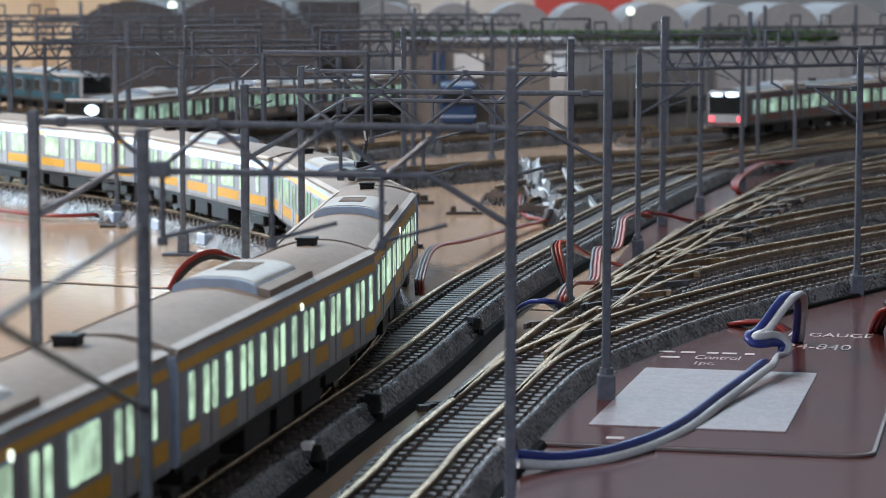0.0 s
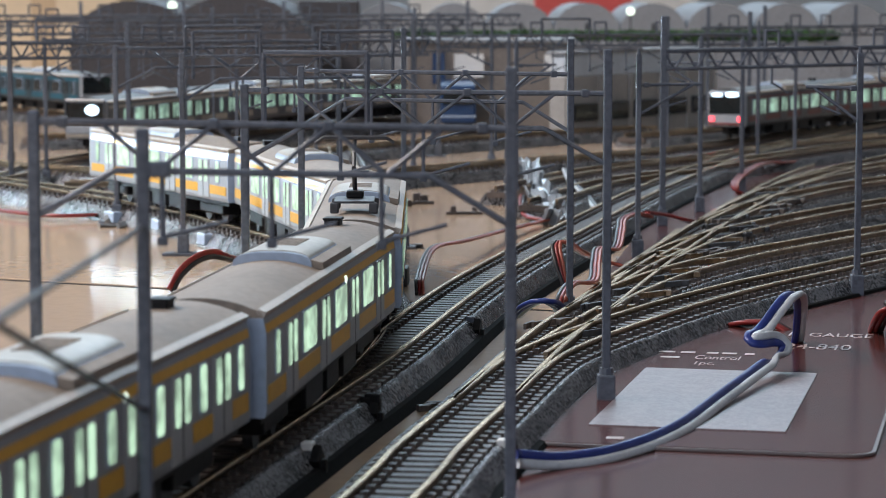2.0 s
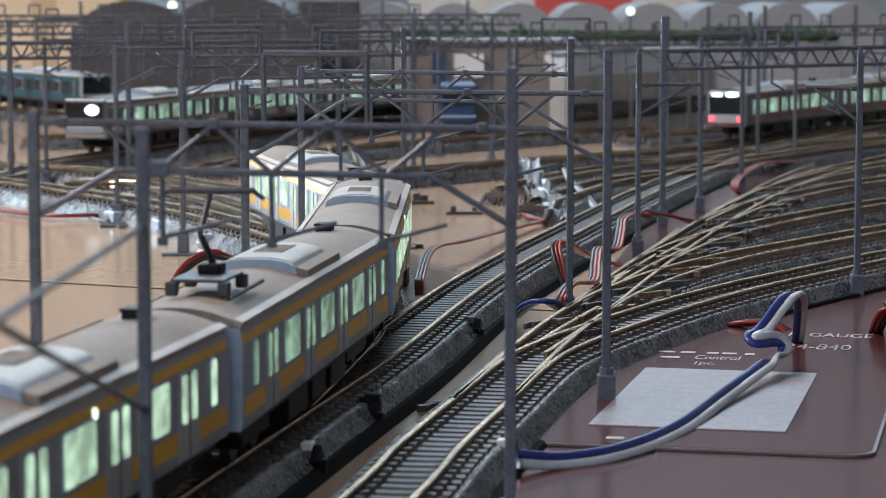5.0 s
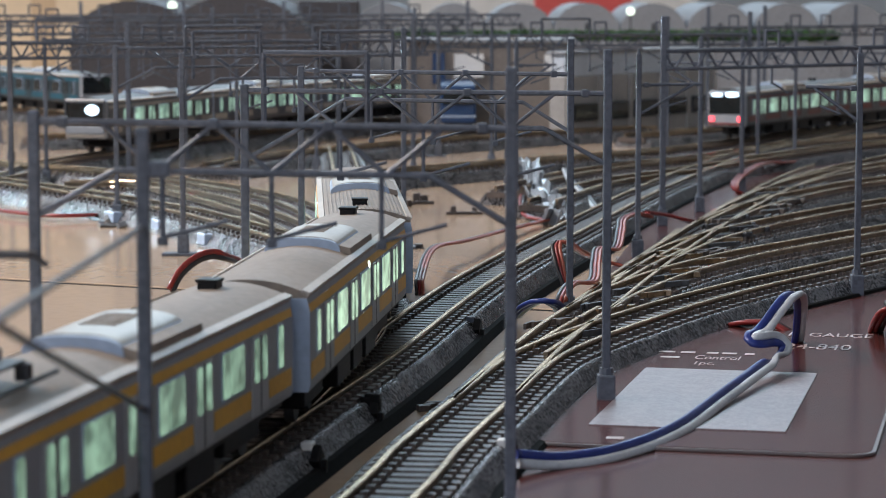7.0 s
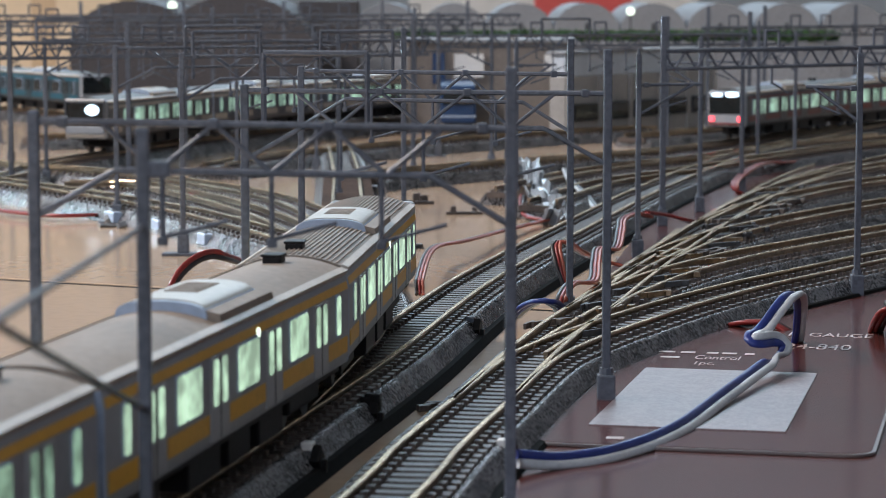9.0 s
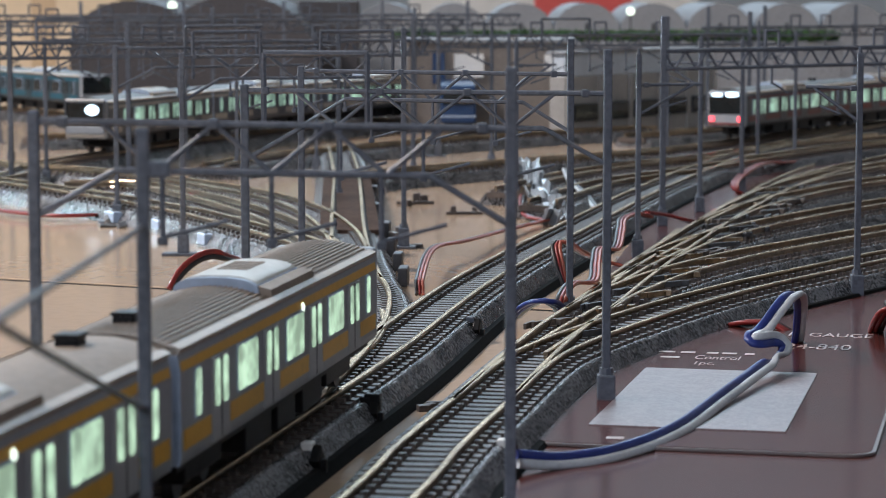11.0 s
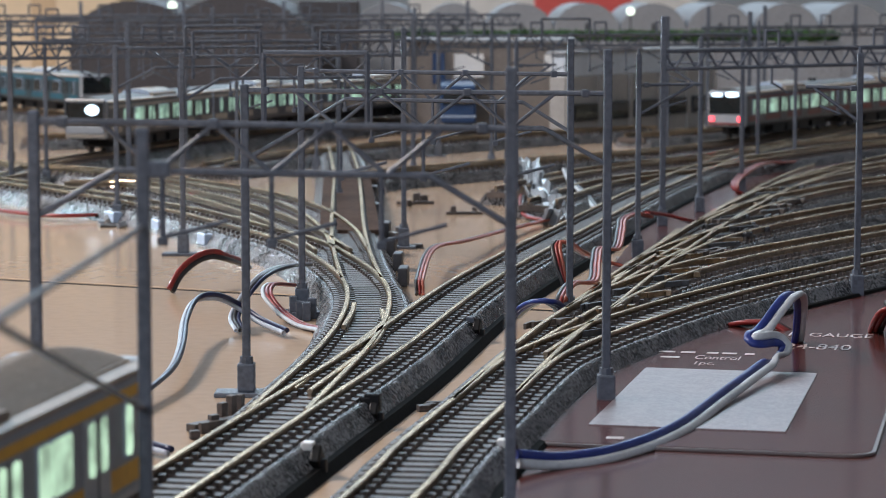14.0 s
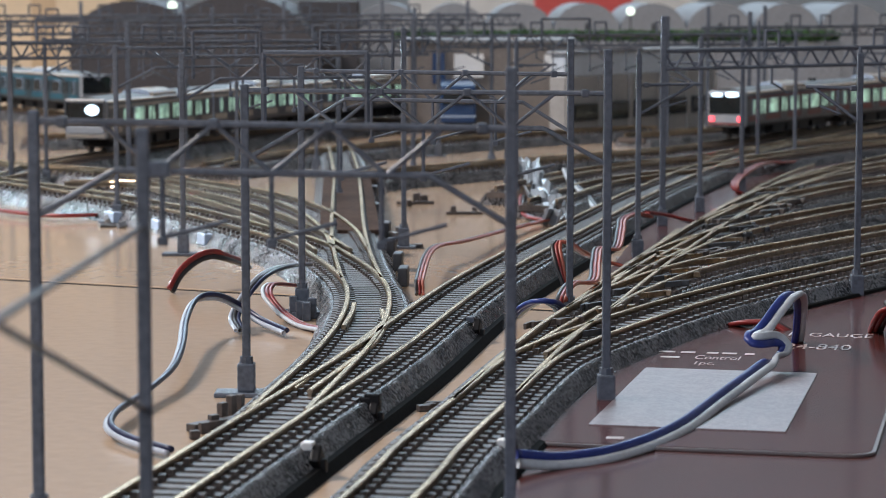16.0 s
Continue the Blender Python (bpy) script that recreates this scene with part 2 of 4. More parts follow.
def lettering(name, text, size, m, parent, material):
    curve = bpy.data.curves.new(name, "FONT")
    curve.body, curve.size, curve.extrude, curve.align_x = text, size, 0.00003, "LEFT"
    curve.materials.append(material)
    ob = new(name, curve)
    ob.parent, ob.matrix_basis = parent, m
    return ob


def narrow(x, y, k):
    return pose(x, y, 0.00068) @ Matrix.Diagonal((k, 1, 1, 1))


lettering("lettering", "N GAUGE", 0.0085, narrow(-0.0272, 0.1440, 0.50), card, PRINT)
lettering("lettering", "24-840", 0.0115, narrow(-0.0262, 0.1235, 0.44), card, PRINT)
lettering("lettering", "Control", 0.0078, narrow(-0.0430, 0.1035, 0.38), card, PRINT)
lettering("lettering", "1pc.", 0.0062, narrow(-0.0425, 0.0958, 0.48), card, PRINT)
for bx, bw in ((-0.0500, 0.0040), (-0.0452, 0.0030), (-0.0400, 0.0024), (-0.0365, 0.0030), (-0.0322, 0.0020)):
    box("text_bar", (bw, 0.0022, 0.0001), (bx, 0.1128, 0.0007), PRINT, card)
box("text_bar", (0.0040, 0.0022, 0.0001), (-0.0480, 0.1050, 0.0007), PRINT, card)
for bx, bw in ((-0.0440, 0.0030), (-0.0400, 0.0016), (-0.0365, 0.0022)):
    box("text_bar", (bw, 0.0022, 0.0001), (bx, 0.0062, 0.0007), PRINT, card)

# ---- tracks ----
RAILTOP = 0.0072
PITCH = 0.0044
BED = [(0.0125, 0.0), (0.0120, 0.0009), (0.0094, 0.0046), (0.0090, 0.0049), (0.0082, 0.0049), (0.0081, 0.0038), (-0.0081, 0.0038), (-0.0082, 0.0049), (-0.0090, 0.0049), (-0.0094, 0.0046), (-0.0120, 0.0009), (-0.0125, 0.0)]
HEADP = [(-0.00065, 0.0051), (0.00065, 0.0051), (0.00030, 0.0056), (0.00032, 0.0063), (0.00056, 0.0066), (0.00056, 0.0070), (0.00042, 0.0072), (-0.00042, 0.0072), (-0.00056, 0.0070), (-0.00056, 0.0066), (-0.00032, 0.0063), (-0.00030, 0.0056)]


def sleeper_block(bm, where, turn, long=0.0162):
    block(bm, (0.0026, long, 0.0021), where + Vector((0, 0, 0.00445)), turn)
    for off in (-0.0061, -0.0037, 0.0037, 0.0061):
        block(bm, (0.0014, 0.0013, 0.0011), where + turn.to_3x3() @ Vector((0, off, 0)) + Vector((0, 0, 0.0058)), turn)
    return bm


def two_tone(ob):
    """The web and foot of a rail are dull, its head is shiny."""
    ob.data.materials.append(RAILSIDE)
    n = len(HEADP)
    for k, face in enumerate(ob.data.polygons):
        face.material_index = 0 if 5 <= k % n <= 7 else 1
    return ob


SLEEPER_MESH = None


def track(points, label, near=0.0, low=0.0, foot_shade=False):
    """One run of track: roadbed, two rails, and sleepers; those nearer than near are single pieces."""
    global SLEEPER_MESH
    root = thing("track", label, "track", "model railway tracks")
    line = smooth_line([(x, y, 0) for x, y in points], 0.006)
    part_v, part_f = sweep([p - Vector((0, 0, low)) for p in line], BED)
    link("roadbed", part_v, part_f, BALLAST, root, "grey speckled ballast roadbed")
    left = sides_of(line)
    for off in (0.0049, -0.0049):
        v, f = sweep([p + s * off for p, s in zip(line, left)], HEADP)
        two_tone(link("rail", v, f, RAIL, root, "shiny nickel-silver rail"))
    # Shade along the foot of the roadbed is laid in as a black strip.
    if foot_shade:
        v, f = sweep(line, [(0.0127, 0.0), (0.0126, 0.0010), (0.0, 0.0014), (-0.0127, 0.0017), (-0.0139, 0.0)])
        link("shade_strip", v, f, MATTBLACK, root, "black strip for the shade along the roadbed foot")
    ties = smooth_line(line[::2], PITCH)
    if SLEEPER_MESH is None:
        bm = sleeper_block(bmesh.new(), Vector((0, 0, 0)), Matrix())
        SLEEPER_MESH = bpy.data.meshes.new("sleeper")
        bm.to_mesh(SLEEPER_MESH)
        bm.free()
        SLEEPER_MESH.materials.append(SLEEPER)
    dv, df = [], []
    for p, s in zip(ties, sides_of(ties)):
        turn = Matrix.Rotation(math.atan2(s.y, s.x) - math.pi / 2, 4, "Z")
        if 0.25 < p.y < near:
            ob = new("sleeper", SLEEPER_MESH)
            ob.parent = root
            ob.matrix_basis = Matrix.Translation(p - Vector((0, 0, low))) @ turn
        else:
            at = len(dv)
            for v in SLEEPER_MESH.vertices:
                dv.append(p - Vector((0, 0, low)) + turn.to_3x3() @ v.co)
            df.extend(tuple(at + k for k in f.vertices) for f in SLEEPER_MESH.polygons)
    if dv:
        tagged(link("sleeper_strip", dv, df, SLEEPER, root), "brown plastic sleepers with rail fastenings", kind="stuff")
    return line


T1 = [(-0.2990, -1.00), (-0.1670, -0.30), (-0.0735, 0.1850), (-0.0423, 0.3487), (-0.0279, 0.4240), (-0.0130, 0.5020), (0.0083, 0.6284), (0.0422, 0.7814), (0.0801, 0.9414), (0.1272, 1.1078), (0.1843, 1.2638), (0.2719, 1.4639)]
T2 = [(-0.2660, -1.00), (-0.1340, -0.30), (-0.0405, 0.1850), (-0.0090, 0.3510), (-0.0024, 0.3908), (0.0066, 0.4369), (0.0171, 0.4879), (0.0261, 0.5155), (0.0385, 0.5446), (0.0537, 0.5770), (0.0752, 0.6160), (0.0985, 0.6521), (0.1200, 0.6852), (0.1522, 0.7284), (0.2118, 0.8076)]
BRANCH = [(-0.3042, 1.1358), (-0.2257, 1.0520), (-0.1684, 0.9646), (-0.1280, 0.9060), (-0.0839, 0.8291), (-0.0592, 0.7717), (-0.0403, 0.7250), (-0.0276, 0.6719), (-0.0202, 0.6271), (-0.0174, 0.5902), (-0.0175, 0.5455), (-0.0200, 0.5030), (-0.0237, 0.4665), (-0.0280, 0.4270)]
track(T1, "long straight track with grey roadbed and brown sleepers", 0.72, foot_shade=True)
track(BRANCH, "curved branch track brightly lit by a headlight", 0.60, 0.0002)
track(T2, "track curving away over the table into a fan", 0.66, 0.0001, foot_shade=True)
track([(-0.0202, 0.6271), (-0.0253, 0.6990), (-0.0297, 0.7873), (-0.0341, 0.9007), (-0.0390, 1.0179), (-0.0488, 1.1919)], "straight siding with brown infill between the rails", 0.0, 0.0003)
track([(-0.2541, 1.1610), (-0.1861, 1.0663), (-0.1369, 1.0179), (-0.0972, 0.9616), (-0.0674, 0.9060), (-0.0458, 0.8425), (-0.0322, 0.7679), (-0.0261, 0.7053)], "second curved track joining the siding", 0.0, 0.0004)
# the fan of tracks that branches off by a ladder of points
LADDER = [(0.0066, 0.4369), (0.0160, 0.4894), (0.0261, 0.5389), (0.0359, 0.5813), (0.0478, 0.6361), (0.0664, 0.7151), (0.0926, 0.8204), (0.1231, 0.9274), (0.1555, 1.0179), (0.2033, 1.1196)]
track(LADDER, "ladder track of points crossing the fan", 0.60, 0.0005)
track([(0.0324, 0.5654), (0.0424, 0.6005), (0.0601, 0.6467), (0.0826, 0.6897), (0.1062, 0.7250), (0.1337, 0.7641), (0.1898, 0.8380)], "fan track curving gently away", 0.0, 0.0006)
track([(0.0567, 0.6748), (0.0742, 0.7284), (0.0962, 0.7755), (0.1218, 0.8204), (0.1513, 0.8658), (0.2150, 0.9500)], "fan track curving gently away", 0.0, 0.0007)
track([(0.0834, 0.7853), (0.1028, 0.8448), (0.1304, 0.9060), (0.1700, 0.9736), (0.2428, 1.0736)], "fan track curving gently away", 0.0, 0.0008)
track([(0.1200, 0.9193), (0.1462, 0.9858), (0.1848, 1.0591), (0.2663, 1.1785)], "fan track curving gently away", 0.0, 0.0009)
# tracks across the back
track([(-0.1808, 0.9616), (-0.1698, 0.9984), (-0.1683, 1.0591), (-0.1561, 1.1156), (-0.1241, 1.2292), (-0.0793, 1.3507), (-0.0271, 1.4504)], "back track under a waiting train", 0.0, 0.0001)
track([(-0.0952, 1.0591), (-0.0757, 1.1196), (-0.0430, 1.1785), (-0.0066, 1.2340), (0.0511, 1.3058), (0.1108, 1.3624)], "back track curving behind the table end", 0.0, 0.0002)
track([(-0.0320, 0.9984), (-0.0055, 1.0381), (0.0278, 1.0773), (0.0635, 1.1156), (0.1023, 1.1610), (0.1354, 1.2150), (0.1854, 1.3113), (0.2459, 1.4113), (0.3035, 1.4916)], "back track under a lit train", 0.0, 0.0003)
track([(-0.4231, 1.7580), (-0.3490, 1.6829), (-0.2684, 1.5815), (-0.1990, 1.4639), (-0.1737, 1.4113)], "back track under a dark train", 0.0, 0.0002)
track([(0.0240, 0.9274), (0.0480, 0.9984), (0.0792, 1.0591), (0.1153, 1.1117), (0.1652, 1.2056), (0.2239, 1.2845)], "back track beside a lit train", 0.0, 0.0005)
track([(0.0342, 0.8706), (0.0576, 0.9500), (0.0786, 0.9921), (0.1000, 1.0279), (0.1390, 1.1039), (0.1824, 1.1785), (0.2239, 1.2340)], "back track beside the long track", 0.0, 0.0006)
track([(0.0960, 1.2845), (0.1387, 1.3392), (0.1967, 1.4371), (0.2674, 1.5353)], "back track behind a lit train", 0.0, 0.0007)
track([(-0.1414, 0.9558), (-0.1151, 0.9500), (-0.0891, 0.9007), (-0.0665, 0.8425), (-0.0455, 0.7717), (-0.0303, 0.6990)], "lit crossover between the curved tracks", 0.0, 0.0008)
track([(-0.2034, 1.2638), (-0.1695, 1.3058), (-0.1204, 1.4113), (-0.0486, 1.5204), (0.0407, 1.5815)], "back track behind the waiting train", 0.0, 0.0003)


# ---- overhead line ----
def pole(x, y, high, parent, wide=0.0016):
    box("post", (wide, wide, high), (x, y, high / 2), POST, parent, 0.0003)
    rod("collar", (x, y, 0.0062), (x, y, 0.0076), 0.0026, POST, parent, 8)
    box("socket", (0.0034, 0.0034, 0.0056), (x, y, 0.0036), POST, parent, 0.0004)
    box("foot", (0.0098, 0.0064, 0.0009), (x - 0.0012, y, 0.00045), POST, parent, 0.0002)


def portal(a, b, high=0.060, tall=0.067, frames=(), rise=0.0, label="blue-grey plastic overhead line portal with cross braces"):
    """A two-post portal with an upper and a lower chord, zigzag webs and knee braces."""
    root = thing("portal", label, "overhead portal", "overhead line portals")
    A, B = Vector((a[0], a[1], rise)), Vector((b[0], b[1], 0))
    pole(A.x, A.y, high, root)
    pole(B.x, B.y, tall, root)
    d = B - A
    up, lo = Vector((0, 0, 0.0588)), Vector((0, 0, 0.0522))
    rod("upper_chord", A + up, B + up, 0.0010, POST, root)
    rod("lower_chord", A + d * 0.17 + lo, A + d * 0.83 + lo, 0.0010, POST, root)
    n = 8
    for k in range(n):
        p, q = A + d * (0.02 + 0.96 * k / n), A + d * (0.02 + 0.96 * (k + 1) / n)
        if 0 < k < n - 1:
            rod("web", p + (up if k % 2 else lo), q + (lo if k % 2 else up), 0.0007, POST, root)
    rod("knee_brace", A + Vector((0, 0, 0.0455)), A + d * 0.17 + lo, 0.0009, POST, root)
    rod("knee_brace", B + Vector((0, 0, 0.0455)), B - d * 0.17 + lo, 0.0009, POST, root)
    for u in (0.27, 0.5, 0.73):
        p = A + d * u
        rod("dropper", p + lo, p + Vector((0, 0, 0.0425)), 0.0008, POST, root)
        rod("wire_arm", p + Vector((0, 0, 0.043)), p + d.normalized() * 0.009 + Vector((0, 0, 0.0455)), 0.0006, POST, root)
        box("insulator", (0.0014, 0.0014, 0.0012), p + Vector((0, 0, 0.0425)), POST, root, 0.0002)
    for u in (0.06, 0.38, 0.62, 0.94):
        p = A + d * u
        box("clamp", (0.0015, 0.0015, 0.0015), p + up, POST, root, 0.0003)
    for f0, f1 in frames:
        p, q = A + d * f0, A + d * f1
        top = Vector((0, 0, 0.0660))
        rod("raised_frame_post", p + lo, p + top, 0.0012, POST, root)
        rod("raised_frame_post", q + lo, q + top, 0.0012, POST, root)
        rod("raised_frame_bar", p + top, q + top, 0.0011, POST, root)
    return root


def single_pole(at, high, arm, reach, label):
    """A pole with one bracket arm and its stay, in the direction arm (degrees)."""
    root = thing("line_pole", label, "overhead pole", "overhead line poles")
    x, y = at
    pole(x, y, high, root)
    d = Vector((math.cos(radians(arm)), math.sin(radians(arm)), 0)) * reach
    A = Vector((x, y, 0))
    z = high - 0.009
    rod("bracket_arm", A + Vector((0, 0, z)), A + d + Vector((0, 0, z + 0.0003)), 0.0009, POST, root)
    rod("stay", A + Vector((0, 0, z - 0.0085)), A + d * 0.85 + Vector((0, 0, z)), 0.0009, POST, root)
    rod("wire_arm", A + d * 0.75 + Vector((0, 0, z - 0.0045)), A + d * 0.35 + Vector((0, 0, z - 0.0065)), 0.0006, POST, root)
    box("insulator", (0.0016, 0.0016, 0.0014), A + d * 0.12 + Vector((0, 0, z)), POST, root, 0.0003)
    rod("top_pin", A + Vector((0, 0, high)), A + Vector((0, 0, high + 0.0014)), 0.0010, POST, root)
    return root


def gantry(a, b, posts, zlo, zhi, high, frames=(), panels=20, label="long blue-grey truss gantry over many tracks"):
    root = thing("truss_gantry", label, "overhead gantry", "truss gantries")
    A, B = Vector((*a, 0)), Vector((*b, 0))
    d = B - A
    for u in posts:
        p = A + d * u
        pole(p.x, p.y, high, root, 0.0020)
    rod("upper_chord", A + Vector((0, 0, zhi)), B + Vector((0, 0, zhi)), 0.0016, POST, root)
    rod("lower_chord", A + Vector((0, 0, zlo)), B + Vector((0, 0, zlo)), 0.0013, POST, root)
    for k in range(panels):
        p, m, q = (A + d * ((k + e) / panels) for e in (0, 0.5, 1))
        rod("web", p + Vector((0, 0, zhi)), m + Vector((0, 0, zlo)), 0.0009, POST, root, 5)
        rod("web", m + Vector((0, 0, zlo)), q + Vector((0, 0, zhi)), 0.0009, POST, root, 5)
    for u in frames:
        p = A + d * u
        side = d.normalized() * 0.0032
        top, foot = Vector((0, 0, zhi + 0.0062)), Vector((0, 0, zhi))
        rod("hanger_post", p - side + foot, p - side + top, 0.0011, POST, root, 5)
        rod("hanger_post", p + side + foot, p + side + top, 0.0011, POST, root, 5)
        rod("hanger_bar", p - side + top, p + side + top, 0.0011, POST, root, 5)
        rod("dropper", p + Vector((0, 0, zlo)), p + Vector((0, 0, zlo - 0.006)), 0.0009, POST, root, 5)
        rod("wire_arm", p + Vector((0, 0, zlo - 0.0055)), p + side * 2.4 + Vector((0, 0, zlo - 0.009)), 0.0007, POST, root, 5)
    return root


portal((-0.0564, 0.3500), (0.0093, 0.3470), high=0.0612, tall=0.0672, rise=0.0009)
portal((-0.0379, 0.4858), (0.0305, 0.4710), frames=((0.055, 0.345),))
portal((-0.0341, 0.6114), (0.0293, 0.5842))
portal((-0.0770, 0.7508), (-0.0119, 0.7710), frames=((0.05, 0.35), (0.62, 0.95)))
portal((-0.1102, 0.8575), (-0.0373, 0.9096), frames=((0.3, 0.62),))
portal((-0.1598, 1.0230), (-0.0876, 1.0806))
single_pole((0.1050, 0.6412), 0.0625, 165, 0.0135, "blue-grey plastic line pole with one bracket arm")
single_pole((0.0565, 0.7347), 0.0600, 5, 0.0185, "blue-grey plastic line pole with one bracket arm")
single_pole((0.0902, 0.8908), 0.0620, 170, 0.0150, "blue-grey plastic line pole with one bracket arm")
single_pole((0.0269, 0.9343), 0.0600, 10, 0.0150, "blue-grey plastic line pole beside the back tracks")
single_pole((0.1152, 0.9794), 0.0600, 150, 0.0150, "blue-grey plastic line pole in the fan of tracks")
single_pole((0.1596, 1.1527), 0.0600, 150, 0.0150, "blue-grey plastic line pole in the fan of tracks")
single_pole((0.1977, 1.1227), 0.0600, 170, 0.0150, "blue-grey plastic line pole leaning over the fan")
single_pole((0.1390, 1.1227), 0.0640, 20, 0.0150, "tall blue-grey line pole behind the fan")
near = thing("line_pole", "blue-grey plastic line pole with a V-shaped bracket over the track", "overhead pole", "overhead line poles")
NX, NY = -0.0355, 0.300
pole(NX, NY, 0.0614, near)
for zz in (0.0497, 0.0277):
    rod("bracket_strut", (NX, NY, zz), (-0.0339, 0.190, 0.0525), 0.0008, POST, near)
box("insulator", (0.0026, 0.0020, 0.0020), (NX + 0.002, NY, 0.0565), POST, near, 0.0003)
gantry((-0.2279, 0.9794), (-0.0057, 1.0607), (0.0, 0.26, 0.46, 0.97), 0.0520, 0.0580, 0.0660, (0.32, 0.38, 0.50, 0.53, 0.68, 0.8), 34)
portal((-0.1960, 1.1527), (-0.1205, 1.1924), frames=((0.15, 0.42), (0.6, 0.85)))
portal((-0.0549, 1.1012), (0.0215, 1.1227), frames=((0.3, 0.6),))
portal((0.0294, 1.1375), (0.1037, 1.1762), frames=((0.2, 0.5),))
gantry((-0.2771, 1.4772), (0.0475, 1.5708), (0.02, 0.2, 0.38, 0.56, 0.74, 0.9), 0.0585, 0.0645, 0.0730, (0.06, 0.12, 0.24, 0.31, 0.42, 0.5, 0.6, 0.67, 0.8), 40)
gantry((0.0724, 0.8367), (0.2044, 0.9394), (0.0, 0.99), 0.0526, 0.0585, 0.0700, (0.3, 0.62), 17)
gantry((-0.0022, 1.2091), (0.1555, 1.2806), (0.0, 0.99), 0.0520, 0.0572, 0.0685, (0.12, 0.3, 0.5, 0.7), 18)
gantry((-0.2585, 1.3147), (0.0114, 1.4226), (0.1, 0.5, 0.9), 0.0565, 0.0630, 0.0700, (0.2, 0.3, 0.42, 0.6, 0.7), 30)
gantry((0.1386, 1.3665), (0.3218, 1.4835), (0.02, 0.2, 0.5), 0.0545, 0.0592, 0.0710, (0.1, 0.3, 0.4, 0.6), 18)


# ---- trains ----
CAR_LONG, CAR_WIDE, CAR_PITCH, BOGIE = 0.1300, 0.0197, 0.1333, 0.0445
SIDE = [(0.00955, 0.0073), (0.00985, 0.0084), (0.00985, 0.0200), (0.0094, 0.0222)]
CROWN = [(0.0094, 0.0222), (0.0093, 0.0230)] + [(0.0093 - 0.00093 * k, 0.0230 + 0.0021 * (1 - (1 - k / 10) ** 2)) for k in range(1, 11)]


def lengthwise(name, ring, x0, x1, material, parent, label="", smooth=False):
    n = len(ring)
    verts = [(x, y, z) for x in (x0, x1) for y, z in ring]
    faces = [tuple(range(n)), tuple(range(n, 2 * n))[::-1]] + [(k, n + k, n + (k + 1) % n, (k + 1) % n) for k in range(n)]
    return link(name, verts, faces, material, parent, label, smooth)


def rail_car(label, stripe, glass, doors=4, pantograph=False, cab=None, shell=None, group="cars of the passing train", marks=True):
    """A commuter car; x runs forward, z is up from the top of the rails."""
    root = thing("train_car", label, "model train car", group)
    h = CAR_LONG / 2
    body = SIDE + [(-y, z) for y, z in SIDE[::-1]]
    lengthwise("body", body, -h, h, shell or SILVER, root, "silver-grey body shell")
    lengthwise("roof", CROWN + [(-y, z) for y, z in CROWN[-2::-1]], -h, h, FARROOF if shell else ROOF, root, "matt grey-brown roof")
    for s in (1, -1):
        box("gutter", (CAR_LONG, 0.0013, 0.0008), (0, s * 0.0091, 0.0230), GUTTER, root, turn=Matrix.Rotation(-s * 0.4, 4, "X"))
        box("upper_stripe", (CAR_LONG - 0.001, 0.0003, 0.0013), (0, s * 0.00967, 0.0206), stripe, root, turn=Matrix.Rotation(s * 0.2, 4, "X"))
        pitch = (CAR_LONG - 0.010) / doors
        xs = [(k - (doors - 1) / 2) * pitch for k in range(doors)]
        y = s * 0.00985
        edge = [-h + 0.0012] + xs + [h - 0.0012]
        for k, x in enumerate(xs):
            door = box("door", (0.0094, 0.0005, 0.0118), (x, y, 0.0138), shell or DOORSILVER, root, 0.0001, label="ribbed silver sliding door pair")
            for o in (-0.0022, 0.0022):
                pane = rounded_pane("door_pane", 0.0024, 0.0066, (x + o, y + s * 0.00022, 0.0160), glass, door)
            box("door_seam", (0.0003, 0.0002, 0.0116), (x, y + s * 0.00022, 0.0138), DARKGREY, door)
        for k in range(doors + 1):
            a, b = edge[k], edge[k + 1]
            a += 0.0052 if k > 0 else 0
            b -= 0.0052 if k < doors else 0
            if b - a < 0.002:
                continue
            box("waist_stripe", (b - a, 0.0003, 0.0027), ((a + b) / 2, y, 0.0106), stripe, root)
            if 0 < k < doors:
                w = 0.0112 if doors == 4 else 0.0029
                frame_part = box("window", (w + 0.0007, 0.0004, 0.0072), ((a + b) / 2, y, 0.0162), ACUNIT, root, 0.0003)
                if w > 0.006:
                    rounded_pane("pane", w * 0.62, 0.0065, ((a + b) / 2 - w * 0.19, y + s * 0.0002, 0.0162), glass, frame_part)
                    rounded_pane("pane", w * 0.35, 0.0065, ((a + b) / 2 + w * 0.32, y + s * 0.0002, 0.0162), glass, frame_part)
                else:
                    rounded_pane("pane", w, 0.0065, ((a + b) / 2, y + s * 0.0002, 0.0162), glass, frame_part)
            elif b - a > 0.0035:
                frame_part = box("window", (0.0032, 0.0004, 0.0072), ((a + b) / 2, y, 0.0162), ACUNIT, root, 0.0003)
                rounded_pane("pane", 0.0025, 0.0065, ((a + b) / 2, y + s * 0.0002, 0.0162), glass, frame_part)
        if marks:
            rod("side_lamp", (-0.006, y - s * 0.0004, 0.0201), (-0.006, y + s * 0.0002, 0.0201), 0.0014, MARK, root, 10, label="small lit side lamp")
    # roof: air conditioner and vents
    unit = [(0.0068, 0.0236)] + [(0.0068 * math.cos(radians(10 * k)) ** 0.8 if k < 9 else 0.0, 0.0242 + 0.0023 * math.sin(radians(10 * k)) ** 0.75) for k in range(10)]
    unit = unit + [(-y, z) for y, z in unit[-2::-1]]
